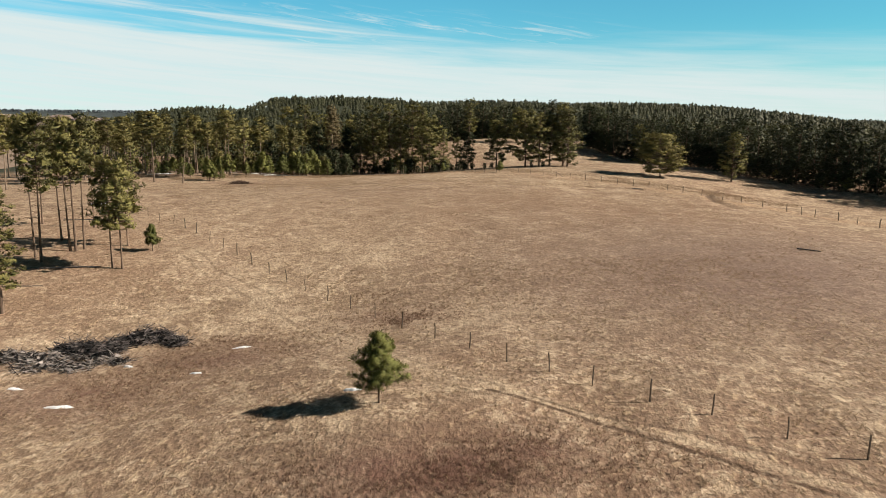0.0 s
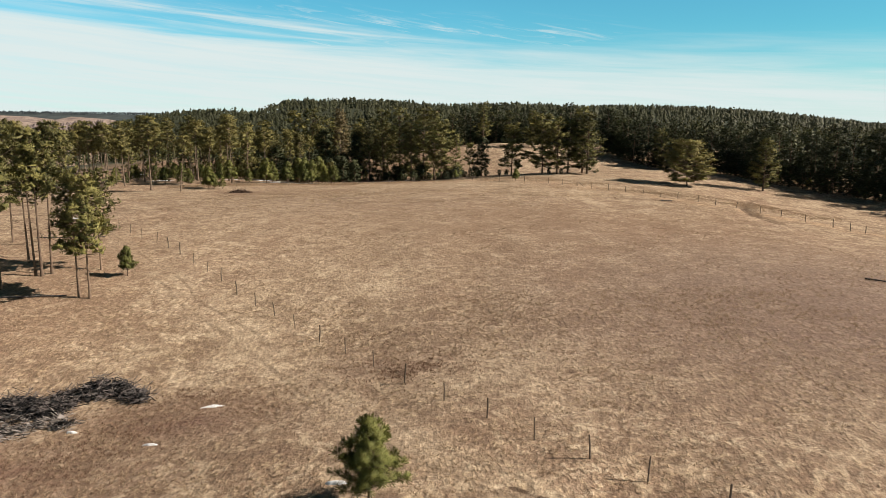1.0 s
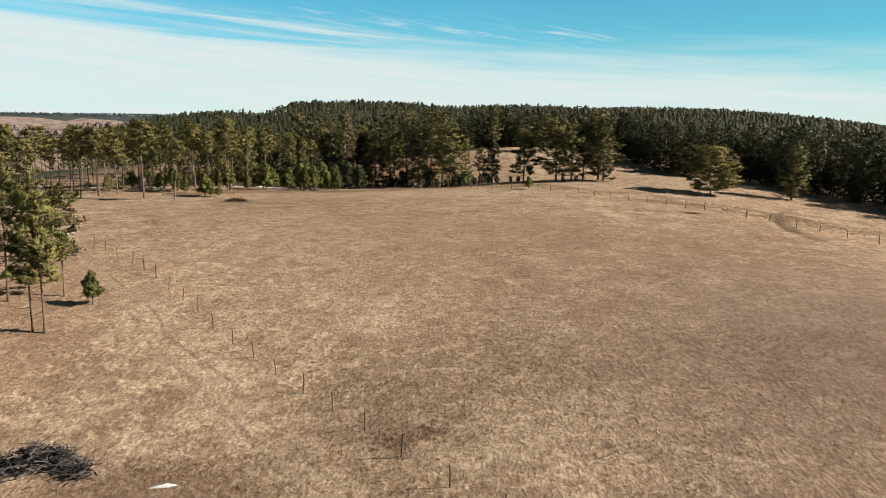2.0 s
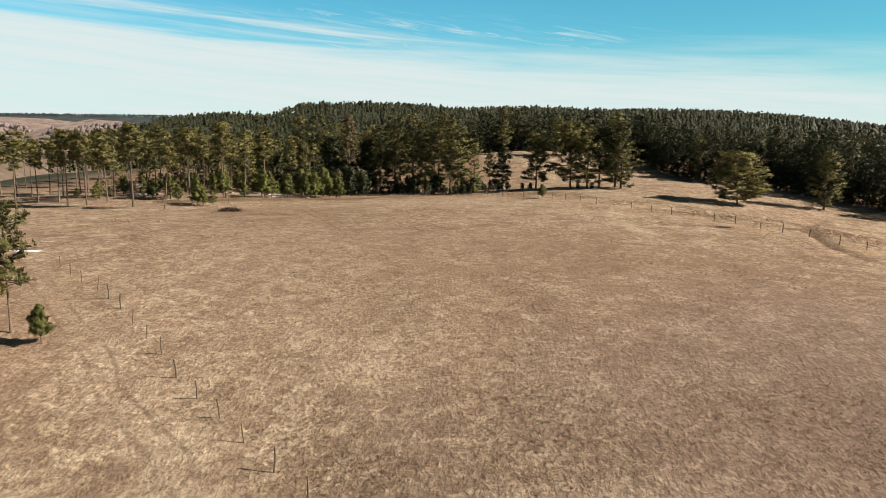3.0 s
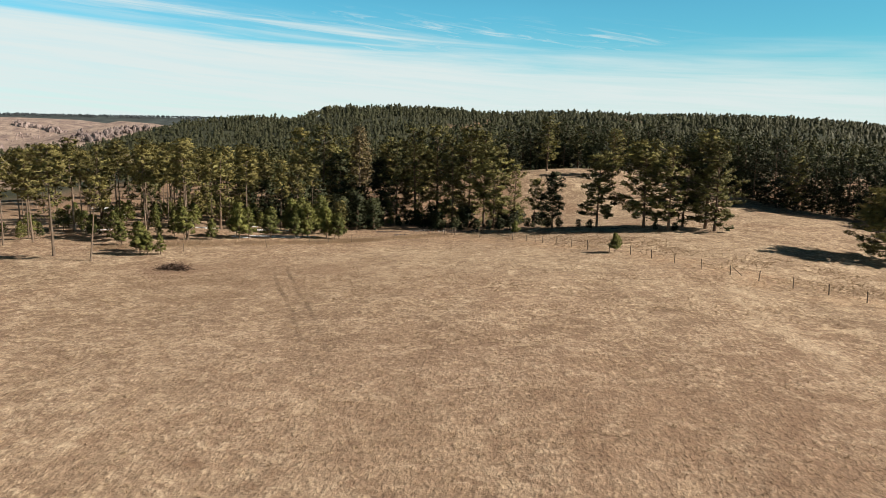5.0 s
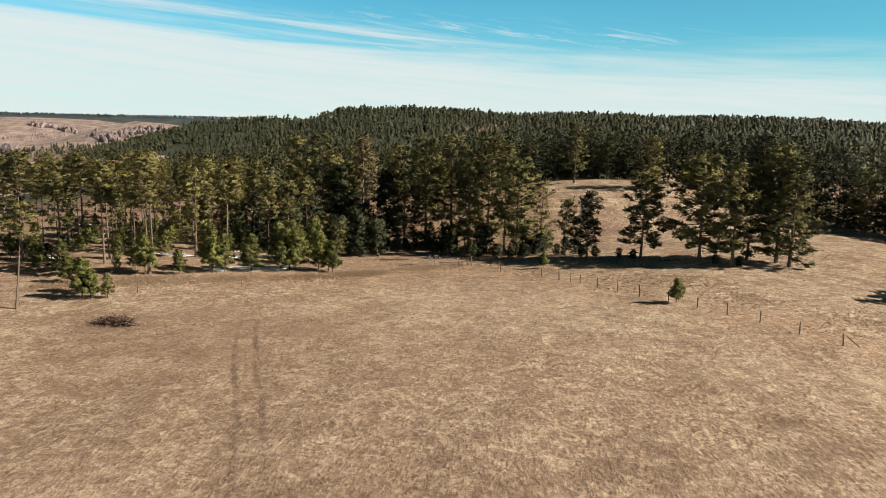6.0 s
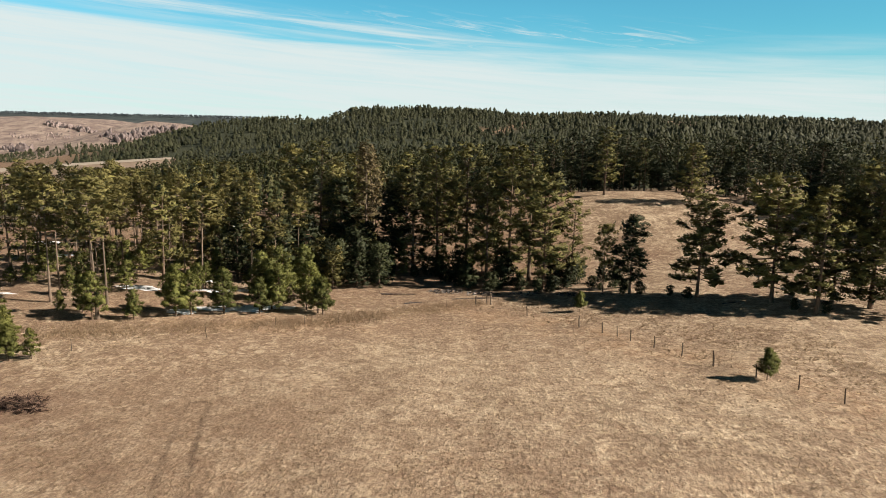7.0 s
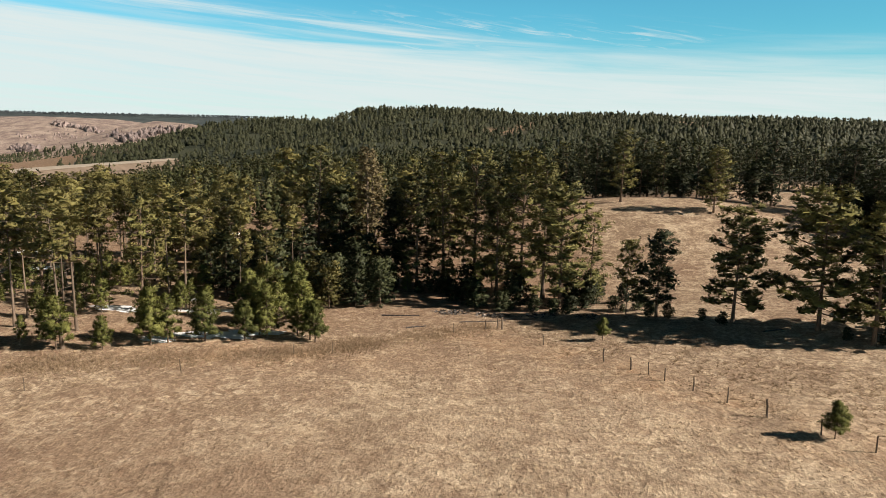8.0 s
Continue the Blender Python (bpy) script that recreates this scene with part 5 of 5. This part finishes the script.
# ---- the road across the valley ----
def strip(name, label, mat, cross):
    v, f, n = [], [], len(cross)
    pts = []
    for a, b in zip(ROAD, ROAD[1:]):
        pts += [(a[0] + (b[0] - a[0]) * k / 6, a[1] + (b[1] - a[1]) * k / 6) for k in range(6)]
    for k, (x, y) in enumerate(pts):
        for o, h in cross:
            w = 1.5 * noise.noise(Vector((k * 0.7, o, 3))) if abs(o) > 6 else 0.0
            v.append((x + o * 0.97 + w, y + o * 0.22, 16.6 + h))
    for k in range(len(pts) - 1):
        for c in range(n - 1):
            a = k * n + c
            f.append((a, a + 1, a + n + 1, a + n))
    return tagged(mesh_object(name, v, f, mat), label, "road", kind="structure")


def build_road():
    strip("road", "pale gravel road on a bank across the valley", GRAVEL, ((-7.5, -0.12), (-7.2, 0.0), (0.0, 0.08), (7.2, 0.0), (7.5, -0.12)))
    strip("embankment", "bare earth bank that carries the road", BANK, ((-40.0, -22.0), (-16.0, -5.5), (-9.0, -0.6), (-7.4, -0.1), (7.4, -0.1), (8.5, -0.5), (12.0, -3.2), (16.0, -3.4), (44.0, -20.0)))


build_road()


# ---- dry grass ----
def grass(name, label, mat, points, height, blades, width, seed, lie=0.5):
    rng = np.random.default_rng(seed)
    n = len(points)
    z = land(points[:, 0], points[:, 1])
    c = np.column_stack([points, z - 0.02])[:, None, :] + np.concatenate([rng.normal(0, 0.07, (n, blades, 2)), np.zeros((n, blades, 1))], -1)
    h = height * rng.uniform(0.5, 1.3, (n, blades, 1)) * rng.uniform(0.6, 1.3, (n, 1, 1))
    tip = c + np.concatenate([rng.normal(0.0, lie, (n, blades, 2)) * h, h * rng.uniform(0.6, 1.0, (n, blades, 1))], -1)
    a = rng.uniform(0, 6.28, (n, blades))
    s = np.stack([np.cos(a), np.sin(a), 0 * a], -1) * width
    v = np.stack([c - s, c + s, tip], 2).reshape(-1, 3)
    v = v.reshape(-1, 3, 3)
    under = np.cross(v[:, 1] - v[:, 0], v[:, 2] - v[:, 0])[:, 2] < 0
    v[under] = v[under][:, [1, 0, 2]]
    v = v.reshape(-1, 3)
    ob = mesh_object(name, v, np.arange(len(v)).reshape(-1, 3), mat)
    tagged(ob, label, "grass", kind="stuff")


def meadow_points(n, seed, y0, y1, x0, x1):
    rng = np.random.default_rng(seed)
    y = rng.uniform(y0, y1, n)
    return np.column_stack([rng.uniform(x0, x1, n), y])


grass("dry_grass", "tufts of dry tan bunchgrass", GRASS, np.concatenate([meadow_points(19000, 1, 20, 70, -34, 34), meadow_points(20000, 2, 60, 150, -46, 46), meadow_points(15000, 4, 130, 200, -60, 50)]), 0.17, 5, 0.022, 3, 0.7)
red = np.random.default_rng(8)
grass("dry_brush", "thickets of brown-red dry weed stems", GRASS_RED,
      np.concatenate([np.column_stack([red.normal(cx, sx, k), red.normal(cy, sy, k)]) for cx, cy, sx, sy, k in
                      ((0.5, 30.6, 5, 2.0, 2600), (-17, 50, 4, 2, 900), (-24, 45, 5, 2.5, 900), (-4.5, 56, 3, 1.5, 350), (1.2, 54.5, 1.0, 0.7, 160), (-3.3, 55.0, 0.8, 0.6, 120), (38.4, 131, 1.5, 0.8, 60), (28, 62, 13, 8, 500), (-45, 153, 2.2, 2, 240), (-5, 62.3, 1.6, 0.8, 160), (-1.9, 55.8, 0.9, 0.6, 120), (-17, 53.3, 2.0, 0.8, 260), (2.0, 200.5, 6, 1.0, 400), (14, 196.5, 7, 1.5, 350), (-20, 203, 12, 2, 500))]), 0.20, 5, 0.016, 9)

strip_rng = np.random.default_rng(12)
way = strip_rng.random(5000)
leg = np.array([(61.0, 124.0), (49.2, 136.8), (26.7, 152.3), (9.2, 171.1), (-10.8, 196.3)])
at = way * 3.999
low_end = at.astype(int)
along = leg[low_end] + (leg[low_end + 1] - leg[low_end]) * (at - low_end)[:, None]
grass("bunch_grass", "clumps of rough tan bunchgrass below the knoll", GRASS, along + strip_rng.uniform(-0.5, 15, (5000, 1)) * np.array([0.78, 0.62]) + strip_rng.normal(0, 0.8, (5000, 2)), 0.22, 6, 0.035, 13, 0.8)

edge_rng = np.random.default_rng(15)
edge = np.array([(-66.0, 168.0), (-50.0, 173.5), (-34.0, 181.0), (-24.0, 187.5), (-12.0, 197.5)])
at = edge_rng.random(6000) * 3.999
low_end = at.astype(int)
along = edge[low_end] + (edge[low_end + 1] - edge[low_end]) * (at - low_end)[:, None]
grass("tall_grass", "band of taller warm tan grass along the wood", GRASS, along + edge_rng.normal(0, 1.6, (6000, 1)) * np.array([-0.5, 0.86]) + edge_rng.normal(0, 0.5, (6000, 2)), 0.36, 5, 0.026, 16, 0.45)
